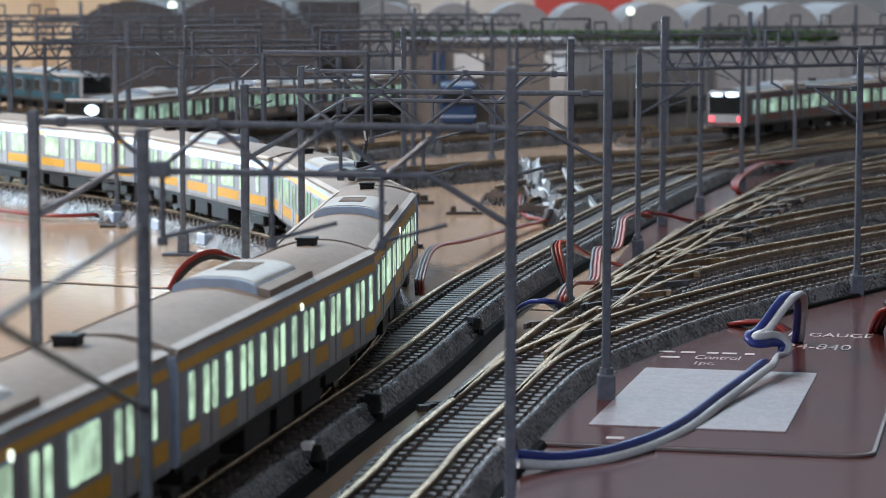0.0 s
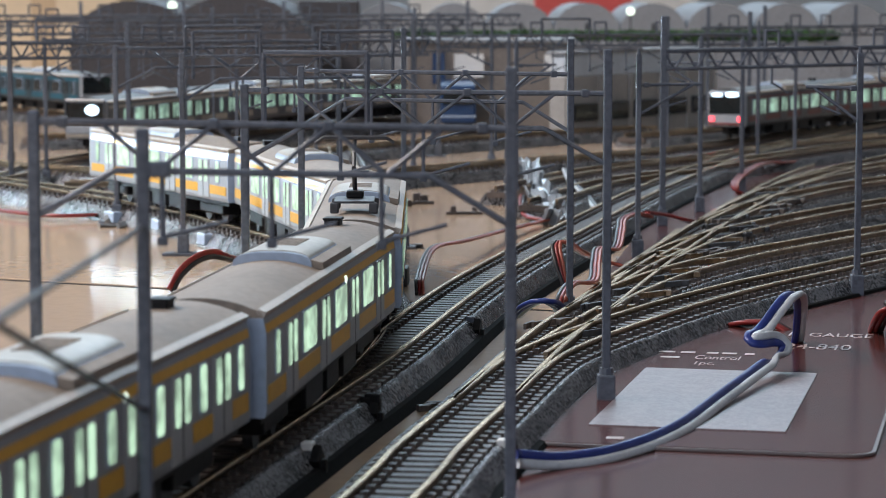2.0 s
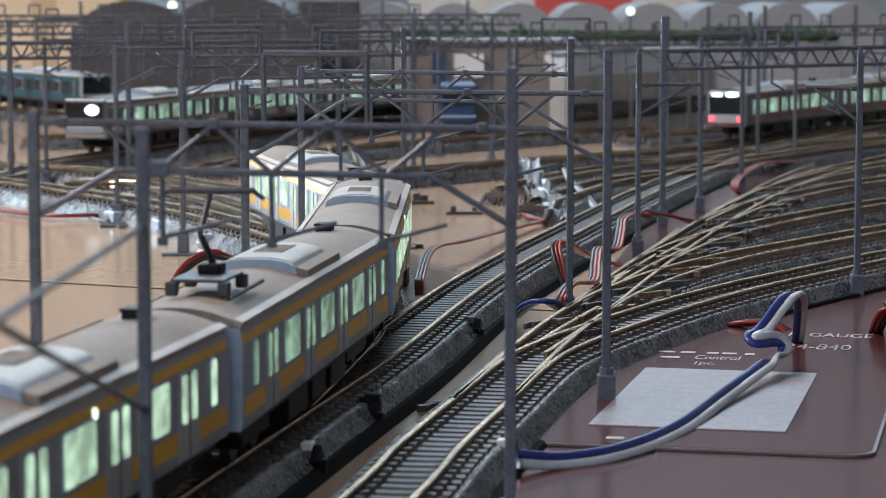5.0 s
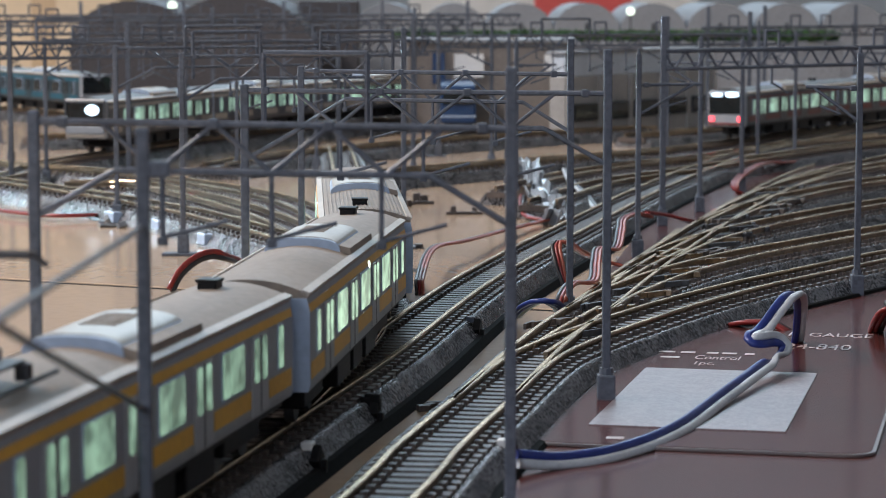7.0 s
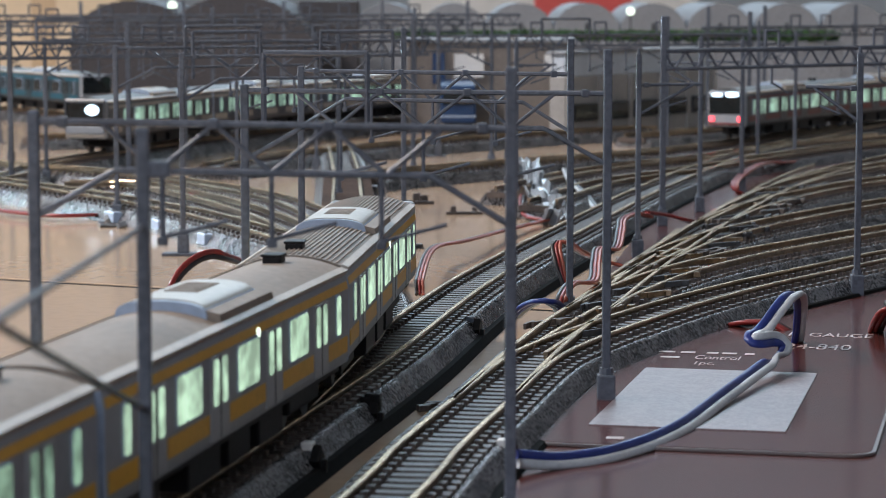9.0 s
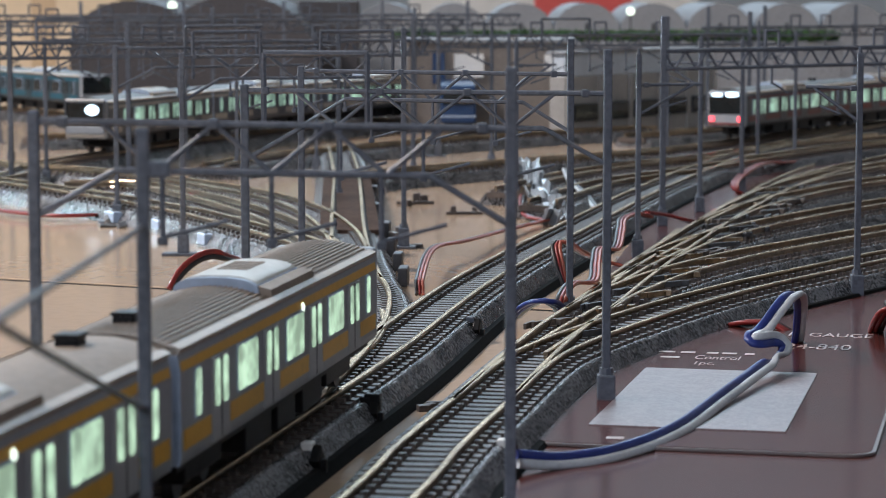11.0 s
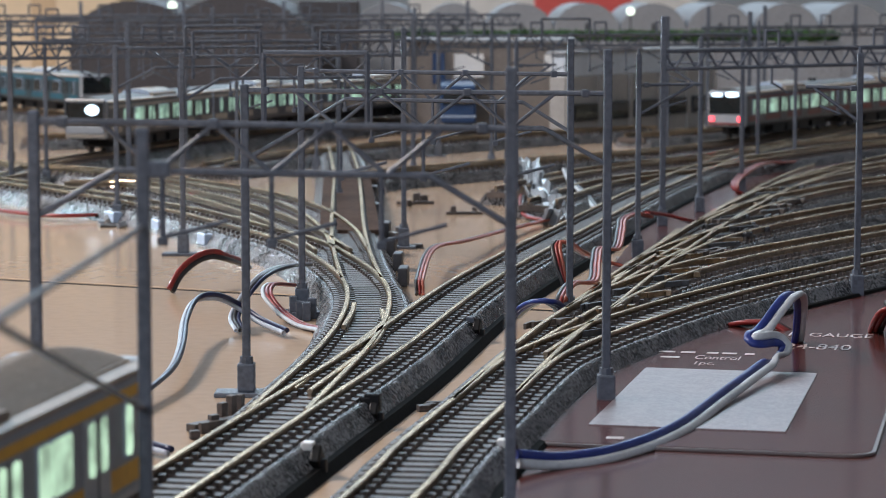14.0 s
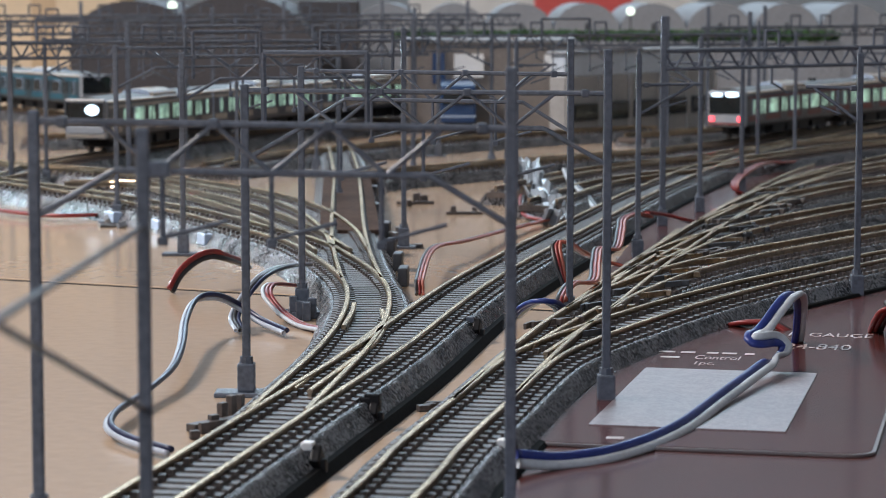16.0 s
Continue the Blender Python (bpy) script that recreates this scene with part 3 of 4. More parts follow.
    ac = lengthwise("air_conditioner", unit, -0.0165, 0.0105, ACUNIT, root, "roof unit with cool front light painted into its blue-grey")
    lid = [(y * 0.97, z + 0.00018) for y, z in unit]
    lengthwise("lid", lid, -0.0163, 0.0092, ACTOP, ac, "tan lid of the roof unit")
    for k in range(6):
        box("grille", (0.0009, 0.0050, 0.0003), (-0.0105 + 0.0021 * k, 0, 0.02665), ROOF, ac)
    lengthwise("side_duct", [(0.0088, 0.0236), (0.0086, 0.0247), (0.0066, 0.0252), (0.0060, 0.0236)], -0.0190, 0.0100, ROOF, ac)
    vents = [(-0.0565, 0.0042)]
    if cab == -1:
        vents = [(0.0535, 0.0042)]
        for k in range(19):
            zr = 0.0230 + 0.0021 * (1 - ((k - 9) * 0.00085 / 0.0093) ** 2)
            box("roof_rib", (CAR_LONG - 0.002, 0.00028, 0.0004), (0, (k - 9) * 0.00085, zr), ROOF, root)
    for x, long in vents:
        vent = box("roof_vent", (long * 0.92, 0.0031, 0.0013), (x, -0.0010, 0.0255), BLACK, root, 0.0003, label="black roof vent box")
        box("cap", (long, 0.0036, 0.0005), (x, -0.0010, 0.0263), BLACK, vent, 0.0002)
    if pantograph:
        x = 0.045
        pan = box("pantograph", (0.013, 0.0084, 0.0005), (x, 0, 0.0274), DARKGREY, root, 0.0002, label="dark folded-arm pantograph")
        for sx in (-0.006, 0.006):
            for sy in (-0.0040, 0.0040):
                box("insulator", (0.0018, 0.0018, 0.0022), (x + sx, sy, 0.0262), DARKGREY, pan, 0.0003)
        box("spring_box", (0.0045, 0.0036, 0.0016), (x - 0.003, 0, 0.0284), BLACK, pan, 0.0004)
        rod("lower_arm", (x - 0.005, 0, 0.0284), (x + 0.0045, 0, 0.0344), 0.0011, DARKGREY, pan)
        rod("upper_arm", (x + 0.0045, 0, 0.0344), (x - 0.0030, 0, 0.0400), 0.0009, DARKGREY, pan)
        for o in (-0.0012, 0.0012):
            rod("contact_strip", (x - 0.003 + o, -0.0065, 0.0402), (x - 0.003 + o, 0.0065, 0.0402), 0.0008, DARKGREY, pan)
        for sy in (-1, 1):
            rod("horn", (x - 0.003, sy * 0.0065, 0.0402), (x - 0.003, sy * 0.0082, 0.0390), 0.0007, DARKGREY, pan)
        rod("roof_cable", (x - 0.012, 0.006, 0.0255), (x + 0.012, 0.006, 0.0255), 0.0007, BLACK, pan)
    # ends
    for s in (1, -1):
        box("gangway", (0.0016, 0.0085, 0.0150), (s * (h + 0.0008), 0, 0.0150), DARKGREY, root, 0.0003, label="dark gangway bellows")
        if cab != s:
            lengthwise("end_wall", [(y * 1.004, z) for y, z in body], s * h, s * (h + 0.0004), ACUNIT, root, "end wall with cool front light painted into its blue-grey")
            box("end_door", (0.0002, 0.0060, 0.0120), (s * (h + 0.0017), 0, 0.0145), SILVER, root)
    if cab:
        x = cab * (h + 0.0012)
        face = box("cab_face", (0.0040, 0.0190, 0.0170), (x, 0, 0.0153), SILVER, root, 0.0009, label="silver-framed cab front")
        box("windscreen", (0.0006, 0.0174, 0.0100), (x + cab * 0.0020, 0, 0.0178), DARKGLASS, face, 0.0003)
        box("front_stripe", (0.0006, 0.0180, 0.0012), (x + cab * 0.0020, 0, 0.0082), stripe, face, 0.0002)
    # below the floor
    box("underframe", (CAR_LONG - 0.004, 0.0172, 0.0016), (0, 0, 0.0068), BLACK, root)
    for x, w in ((-0.018, 0.014), (0.0, 0.012), (0.018, 0.016)):
        box("equipment_box", (w, 0.0172, 0.0044), (x, 0, 0.0042), BLACK, root, 0.0003)
    for sx in (-BOGIE, BOGIE):
        bogie = box("bogie", (0.0200, 0.0145, 0.0030), (sx, 0, 0.0042), BLACK, root, 0.0004, label="black bogie")
        for wx in (-0.007, 0.007):
            for wy in (-0.0046, 0.0046):
                rod("wheel", (sx + wx, wy - 0.0008, 0.0029), (sx + wx, wy + 0.0008, 0.0029), 0.0057, DARKGREY, bogie, 14)
    rod("coupler", (-h - 0.0022, 0, 0.0052), (h + 0.0022, 0, 0.0052), 0.0014, BLACK, root)
    return root


ROUTE = smooth_line([(x, y, RAILTOP) for x, y in BRANCH[:-1]] + [(x, y, RAILTOP) for x, y in T1[4::-1]], 0.002)
ROUTE_STEP = sum((b - a).length for a, b in zip(ROUTE, ROUTE[1:])) / (len(ROUTE) - 1)


def on_route(s):
    k = max(0.0, min(s / ROUTE_STEP, len(ROUTE) - 1.001))
    return ROUTE[int(k)].lerp(ROUTE[int(k) + 1], k - int(k))


def car_pose(s):
    """The pose of a car whose middle is s metres along the route."""
    a, b = on_route(s + BOGIE), on_route(s - BOGIE)
    d = a - b
    return Matrix.Translation((a + b) / 2) @ Matrix.Rotation(math.atan2(d.y, d.x), 4, "Z")


# where the rear end of the train is at t seconds, metres along the route
MARK_S = min(range(len(ROUTE)), key=lambda k: (ROUTE[k] - Vector((-0.0279, 0.4240, RAILTOP))).length) * ROUTE_STEP
REAR = [(0.0, -0.5730), (0.5, -0.5475), (2.5, -0.4575), (4.0, -0.3835), (6.5, -0.2620), (7.0, -0.2385), (8.0, -0.1925), (9.0, -0.1433), (11.5, -0.0150), (12.0, 0.0100), (12.5, 0.0340), (13.5, 0.0785), (14.5, 0.1285), (16.0, 0.2060)]


def rear_at(t):
    for (t0, s0), (t1, s1) in zip(REAR, REAR[1:]):
        if t <= t1:
            return MARK_S + s0 + (s1 - s0) * (t - t0) / (t1 - t0)
    return MARK_S + REAR[-1][1]


lit_car = rail_car("silver commuter car, yellow stripes, windows lit pale green", YELLOW, LIT)
last_car = rail_car("rear silver commuter car, yellow stripes, windows lit pale green", YELLOW, LIT, cab=-1)
dark_car = rail_car("silver commuter car, yellow stripes, dim windows and a pantograph", YELLOW, LITDIM, pantograph=True, marks=False)
six_door = rail_car("silver six-door commuter car, yellow stripes, narrow lit windows", YELLOW, LIT, doors=6)
TRAIN = [last_car, lit_car, dark_car, copy_thing(lit_car, Matrix()), six_door, copy_thing(lit_car, Matrix())]


def parked(points, cars):
    """Stand cars along a line on the rails, the first at its start."""
    line = smooth_line([(x, y, RAILTOP) for x, y in points], 0.002)
    for k, car in enumerate(cars):
        a, b = line[min(len(line) - 1, int((k * CAR_PITCH + 0.022) / 0.002))], line[min(len(line) - 1, int((k * CAR_PITCH + 0.114) / 0.002))]
        d = a - b
        car.matrix_basis = Matrix.Translation((a + b) / 2) @ Matrix.Rotation(math.atan2(d.y, d.x), 4, "Z")


def cab_lights(car, heads, tails):
    h = CAR_LONG / 2 + 0.0034
    for y, z, w, tall in heads:
        lens = rod("headlight", (h - 0.0010, 0, 0), (h + 0.0002, 0, 0), 1.0, HEAD, car, 16, label="glaring white headlight")
        lens.data.transform(Matrix.Translation((0, y, z)) @ Matrix.Diagonal((1, w, tall, 1)))
    for y, z in tails:
        box("tail_light", (0.0010, 0.0024, 0.0022), (h, y, z), TAIL, car, 0.0004, label="red tail light")


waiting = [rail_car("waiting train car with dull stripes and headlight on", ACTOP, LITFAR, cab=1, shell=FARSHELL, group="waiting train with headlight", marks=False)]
box("front_frame", (0.0012, 0.0180, 0.0009), (CAR_LONG / 2 + 0.0032, 0, 0.0238), WHITE, waiting[0], 0.0003)
box("front_panel", (0.0012, 0.0184, 0.0034), (CAR_LONG / 2 + 0.0032, 0, 0.0108), SILVER, waiting[0], 0.0004)
for fy in (-0.0092, 0.0092):
    box("front_pillar", (0.0012, 0.0009, 0.0140), (CAR_LONG / 2 + 0.0032, fy, 0.0170), FARSHELL, waiting[0], 0.0003)
cab_lights(waiting[0], [(0.0034, 0.0195, 0.0066, 0.0046)], [])
far_mid = rail_car("waiting train car with dull stripes, dimly lit", ACTOP, LITFAR, shell=FARSHELL, group="waiting train with headlight", marks=False)
waiting += [far_mid, copy_thing(far_mid, Matrix())]
parked([(-0.1563, 1.1117), (-0.1241, 1.2292), (-0.0793, 1.3507), (-0.0271, 1.4504), (0.0396, 1.5353)], waiting)
blue_first = rail_car("unlit train car with a blue stripe and dark cab front", BLUESTRIPE, DARKGLASS, shell=BLUESHELL, cab=1, group="dark blue-striped train", marks=False)
blue_mid = rail_car("unlit train car with a blue stripe", BLUESTRIPE, DARKGLASS, shell=BLUESHELL, group="dark blue-striped train", marks=False)
parked([(-0.1990, 1.4639), (-0.2684, 1.5815), (-0.3490, 1.6829), (-0.4780, 1.8189)], [blue_first, blue_mid])
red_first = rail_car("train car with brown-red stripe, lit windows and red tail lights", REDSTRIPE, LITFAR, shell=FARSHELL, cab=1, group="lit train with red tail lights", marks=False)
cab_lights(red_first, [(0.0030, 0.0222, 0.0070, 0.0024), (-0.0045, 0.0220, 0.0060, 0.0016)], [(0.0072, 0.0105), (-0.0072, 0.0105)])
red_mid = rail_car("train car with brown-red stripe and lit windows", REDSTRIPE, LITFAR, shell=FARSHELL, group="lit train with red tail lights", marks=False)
parked([(0.1354, 1.2150), (0.1854, 1.3113), (0.2459, 1.4113), (0.3035, 1.4916), (0.3960, 1.5976)], [red_first, red_mid])


# ---- distance ----
def vault(name, where, wide, high, deep, material, label, spring=0.66):
    """A shed with a barrel roof."""
    root = thing(name, label, "model shed", "arched sheds behind the layout", where=pose(*where))
    r, n = wide / 2, 18
    ring = [(-r, 0.0), (r, 0.0)] + [(r * math.cos(math.pi * k / n), high * spring + high * (1 - spring) * math.sin(math.pi * k / n)) for k in range(n + 1)]
    verts = [(x, y, z) for y in (0, deep) for x, z in ring]
    m = len(ring)
    faces = [tuple(range(m)), tuple(range(m, 2 * m))[::-1]] + [(k, m + k, m + (k + 1) % m, (k + 1) % m) for k in range(m)]
    link("shell", verts, faces, material, root)
    box("gable_vent", (wide * 0.05, 0.002, high * 0.1), (0, -0.001, high * 0.72), DARKGREY, root)
    return root


for u in range(8):
    vault("arched_shed", (-0.045 + 0.0535 * u, 2.05, 0), 0.0533, 0.0700, 0.20, VAULT, "grey barrel-roofed model shed in a row")
vault("arched_shed", (-0.150, 1.85, 0), 0.112, 0.0765, 0.20, DARKVAULT, "wide dark barrel-roofed model hall", 0.45)
vault("arched_shed", (-0.250, 2.05, 0), 0.100, 0.0720, 0.20, DARKVAULT, "dark barrel-roofed model hall", 0.5)


def flat_building(name, a, b, y, high, material, label):
    w = b - a
    root = thing(name, label, "model building", where=pose((a + b) / 2, y, 0))
    box("wall", (w, 0.06, high), (0, 0.03, high / 2), material, root, 0.0006)
    box("roof", (w + 0.004, 0.064, 0.002), (0, 0.03, high + 0.001), VAULT, root, 0.0004)
    return root


# Added box stands in for the brightly lit beige part of the wall.
cream = thing("cream_box", "large cream box put in for the bright beige wall behind the layout", "box", where=pose(-0.37, 2.3, 0))
box("carton", (0.16, 0.10, 0.20), (0, 0.05, 0.10), mat("cream_card", (0.72, 0.58, 0.40), 0.7, 0, 300, 0.06, 0.1, 20), cream, 0.002)
box("flap", (0.156, 0.045, 0.0015), (0, 0.030, 0.2012), mat("cream_flap", (0.66, 0.52, 0.36), 0.7, 0, 300, 0.06, 0.1, 20), cream, 0.0003)
box("tape", (0.022, 0.0006, 0.20), (0.01, -0.0004, 0.10), mat("tan_tape", (0.55, 0.40, 0.24), 0.35, 0, 300, 0.05, 0, 20), cream)
poster = thing("carton", "white carton with a red panel behind the sheds", "box", where=pose(0.15, 3.0, 0))
box("carton_body", (0.34, 0.20, 0.20), (-0.02, 0.10, 0.10), WHITE, poster, 0.002)
box("red_panel", (0.115, 0.004, 0.12), (0.015, -0.001, 0.10), mat("red_print", (0.66, 0.10, 0.09), 0.5, 0, 300, 0.1, 0, 20), poster)
dark_box = thing("dark_box", "dark box standing between the sheds", "box", where=pose(-0.088, 1.98, 0))
box("dark_body", (0.046, 0.05, 0.072), (0, 0, 0.036), DARKVAULT, dark_box, 0.001)
# Two white glints are drawn as glowing discs; the stems are added.
for gx, gy, gz in ((-0.1907, 1.8000, 0.0692), (0.1432, 1.9500, 0.0642)):
    glint = thing("indicator_lamp", "small glowing white disc on an added stem, in place of a glint", "lamp", "small lamps", where=pose(gx, gy, 0))
    part("glint", bar(bmesh.new(), (0, -0.002, gz), (0, 0.002, gz), 0.006, 14), MARK, glint)
    box("stem", (0.0012, 0.0012, gz - 0.003), (0, 0, (gz - 0.003) / 2), DARKGREY, glint)
tan_house = flat_building("station_building", -0.020, 0.073, 1.42, 0.0503, TAN, "tan model building with blue and white panels")
box("blue_panel", (0.0070, 0.002, 0.0170), (-0.029, -0.001, 0.0360), BLUE, tan_house)
box("white_panel", (0.0165, 0.002, 0.0130), (-0.012, -0.001, 0.0375), WHITE, tan_house)
box("white_panel", (0.0060, 0.002, 0.0090), (0.033, -0.001, 0.0390), WHITE, tan_house)
pale_house = thing("station_building", "long grey model building with pale blue upper wall and dark windows", "model building", where=pose(0.113, 1.432, 0, 0, 0, 56))
box("wall", (0.170, 0.010, 0.0330), (0, 0.005, 0.0165), PALE, pale_house, 0.0005)
box("upper_wall", (0.169, 0.009, 0.0120), (0, 0.005, 0.0390), PALEBLUE, pale_house, 0.0005)
box("roof", (0.173, 0.013, 0.0016), (0, 0.005, 0.0458), VAULT, pale_house, 0.0004)
for k in range(5):
    wx = -0.066 + 0.0335 * k
    win = box("window", (0.0250, 0.002, 0.0095), (wx, -0.0006, 0.0135), DARKGREY, pale_house, 0.0002)
    for j in range(5):
        box("pane", (0.0042, 0.001, 0.0082), (wx - 0.0098 + 0.0049 * j, -0.0017, 0.0135), DARKGLASS, win)
for k in range(6):
    box("pilaster", (0.0030, 0.0016, 0.0330), (-0.0830 + 0.0332 * k, -0.0009, 0.0165), PALE, pale_house, 0.0003)
loco = thing("locomotive", "blue locomotive with white band standing before a building", "model locomotive", where=pose(0.008, 1.33, RAILTOP))
box("body", (0.0185, 0.105, 0.0200), (0, 0.053, 0.0125), BLUE, loco, 0.0012)
box("band", (0.0188, 0.1052, 0.0015), (0, 0.053, 0.0062), ACUNIT, loco, 0.0005)
box("windscreen", (0.0164, 0.001, 0.0075), (0, 0.0002, 0.0160), DARKGLASS, loco, 0.0003)
box("underframe", (0.0150, 0.100, 0.0040), (0, 0.053, 0.0015), BLACK, loco)

rng = random.Random(5)
hv, hf = [], []
for k in range(5200):
    p = Vector((rng.uniform(-0.030, 0.250), 1.62 + rng.gauss(0, 0.008), 0.0480 + rng.uniform(0, 0.0052)))
    r = rng.uniform(0.0012, 0.0030)
    q = Euler((rng.uniform(0, 6), rng.uniform(0, 6), rng.uniform(0, 6))).to_matrix()
    at = len(hv)
    hv += [p + q @ Vector(v) * r for v in ((1, 0, 0), (-0.5, 0.8, 0), (-0.5, -0.8, 0), (0, 0, 0.9))]
    hf += [(at, at + 1, at + 2), (at, at + 1, at + 3), (at + 1, at + 2, at + 3), (at, at + 2, at + 3)]
bank = thing("hedge_bank", "green hedge along a grey bank behind the buildings", "hedge")
box("bank", (0.284, 0.05, 0.0478), (0.1095, 1.63, 0.0239), VAULT, bank, 0.001)
tagged(link("hedge", hv, hf, GREEN, bank), "dense green foam hedge", kind="stuff")


# ---- cables ----
def cable(points, colors, label, wide=0.0012, twist=0.0):
    """A flat ribbon of wires side by side, through the points."""
    root = thing("ribbon_cable", label, "cable", "feeder cables")
    line = smooth_line(points, 0.0015)
    left = sides_of(line)
    n = len(colors)
    for k, c in enumerate(colors):
        off = (k - (n - 1) / 2) * wide * 0.96
        ring = [(wide / 2 * math.cos(a), wide / 2 * math.sin(a)) for a in (0.3 + 6.2832 * j / 8 for j in range(8))]
        verts, faces = [], []
        for i, p in enumerate(line):
            d = (line[min(i + 1, len(line) - 1)] - line[max(i - 1, 0)]).normalized()
            s = left[i]
            up = d.cross(s).normalized()
            if up.z < 0 and abs(d.z) < 0.9:
                up = -up
            w = s * math.cos(twist) + up * math.sin(twist)
            c0 = p + w * off
            for x, y in ring:
                verts.append(c0 + s * x + up * y)
        for i in range(len(line) - 1):
            for j in range(8):
                a, b = i * 8 + j, i * 8 + (j + 1) % 8
                faces.append((a, b, b + 8, a + 8))
        faces.append(tuple(range(8)))
        faces.append(tuple(range(len(verts) - 8, len(verts))))
        link("wire", verts, faces, c, root, smooth=True)
    return root


def flat_ribbon(stations, colors, label, wide=0.0020, thick=0.0012):
    """Fused flat wires; each station gives a point and the way from the first wire to the last."""
    root = thing("ribbon_cable", label, "cable", "feeder cables")
    line = smooth_line([q[:3] for q in stations], 0.0012)
    size, n = len(line), len(colors)
    for k, c in enumerate(colors):
        off = (k - (n - 1) / 2) * wide * 0.93
        verts, faces = [], []
        for i, p in enumerate(line):
            d = (line[min(i + 1, size - 1)] - line[max(i - 1, 0)]).normalized()
            w = Vector()
            for q in stations:
                w += Vector(q[3:]) / ((Vector(q[:3]) - p).length_squared + 4e-6) ** 2
            w = (w - d * w.dot(d)).normalized()
            up = w.cross(d)
            for j in range(10):
                a = 6.28319 * j / 10
                verts.append(p + w * (off + wide / 2 * math.copysign(abs(math.cos(a)) ** 0.7, math.cos(a))) + up * (thick / 2 * math.sin(a)))
        for i in range(size - 1):
            for j in range(10):
                e, f = i * 10 + j, i * 10 + (j + 1) % 10
                faces.append((e, f, f + 10, e + 10))
        faces += [tuple(range(10)), tuple(range(len(verts) - 10, len(verts)))]
        link("wire", verts, faces, c, root, smooth=True)
    return root


flat_ribbon([(0.0118, 0.4000, 0.0034, 0, -0.5, -0.8), (0.0197, 0.4054, 0.0021, 0.3, -0.6, -0.7), (0.0295, 0.4140, 0.0021, 0.45, -0.6, -0.65), (0.0405, 0.4329, 0.0025, 0.65, -0.4, -0.6), (0.0517, 0.4636, 0.0033, 0.75, -0.3, -0.55), (0.0625, 0.4923, 0.0045, 0.75, -0.3, -0.5), (0.0682, 0.5060, 0.0052, 0.9, 0.1, 0.2), (0.0690, 0.5085, 0.0066, 0.3, 0.5, 0.6), (0.0672, 0.5080, 0.0080, 0.05, 0.6, 0.75), (0.0638, 0.5045, 0.0082, 0.05, 0.6, 0.75), (0.0618, 0.5035, 0.0084, 0.5, 0.4, 0.4), (0.0622, 0.5060, 0.0092, 0.9, 0, -0.2), (0.0649, 0.5100, 0.0098, 0.95, 0, -0.25), (0.0687, 0.5150, 0.0135, 0.9, 0, -0.3), (0.0714, 0.5200, 0.0152, 0.9, 0.1, -0.2), (0.0745, 0.5300, 0.0143, 0.9, 0.3, 0), (0.0764, 0.5390, 0.0110, 0.8, 0.5, 0), (0.0770, 0.5450, 0.0054, 0.7, 0.6, 0), (0.0772, 0.5490, 0.0016, 0.7, 0.6, 0)], (W_BLUE, W_WHITE), "blue and white flat ribbon cable looping over the card", 0.0017)
flat_ribbon([(-0.0354, 0.5669, 0.0016, 0.75, 0.2, 0.6), (-0.0420, 0.5790, 0.0026, 0.75, 0.2, 0.6), (-0.0475, 0.5832, 0.0056, 0.75, 0.2, 0.6), (-0.0513, 0.5747, 0.0086, 0.75, 0.2, 0.6), (-0.0556, 0.5694, 0.0086, 0.75, 0.2, 0.6), (-0.0562, 0.5501, 0.0066, 0.75, 0.2, 0.6), (-0.0541, 0.5201, 0.0046, 0.75, 0.2, 0.6), (-0.0536, 0.4938, 0.0036, 0.75, 0.2, 0.6), (-0.0564, 0.4699, 0.0026, 0.75, 0.2, 0.6), (-0.0587, 0.4507, 0.0026, 0.75, 0.2, 0.6), (-0.0581, 0.4375, 0.0021, 0.75, 0.2, 0.6), (-0.0533, 0.4275, 0.0016, 0.75, 0.2, 0.6), (-0.0454, 0.4163, 0.0016, 0.75, 0.2, 0.6)], (W_PALE, W_NAVY), "dark blue and white ribbon cable curling on the table", 0.0011)
flat_ribbon([(-0.0703, 0.6520, 0.0010, 0.5, 0.5, -0.7), (-0.0682, 0.6550, 0.0050, 0.5, 0.5, -0.7), (-0.0647, 0.6600, 0.0081, 0.5, 0.5, -0.7), (-0.0608, 0.6650, 0.0091, 0.5, 0.5, -0.7), (-0.0575, 0.6700, 0.0078, 0.5, 0.5, -0.7), (-0.0530, 0.6900, 0.0035, 0.5, 0.5, -0.7)], (W_RED, W_BLACK), "red and black ribbon cable arching to the track", 0.0015)
cable([(-0.0276, 0.5747, 0.0010), (-0.0333, 0.5847, 0.0010), (-0.0384, 0.5940, 0.0030), (-0.0418, 0.6003, 0.0060), (-0.0417, 0.6129, 0.0070), (-0.0378, 0.6291, 0.0050)], (W_RED, W_RED, W_WHITE), "red and white ribbon cable behind the pole", 0.0010)
cable([(-0.0461, 0.5737, 0.0010), (-0.0482, 0.5834, 0.0030), (-0.0455, 0.5913, 0.0080), (-0.0421, 0.6003, 0.0110), (-0.0385, 0.6167, 0.0110), (-0.0347, 0.6501, 0.0080)], (W_NAVY, W_BLACK, W_PALE), "dark blue and white ribbon cable behind the pole", 0.0010)
cable([(-0.0059, 0.6425, 0.0010), (-0.0058, 0.6508, 0.0050), (-0.0029, 0.7110, 0.0060), (0.0060, 0.7427, 0.0050), (0.0179, 0.7945, 0.0030), (0.0290, 0.8332, 0.0020), (0.0385, 0.8588, 0.0020)], (W_SALMON, W_RED, W_BLACK), "red and black ribbon cable on the table", 0.0009)
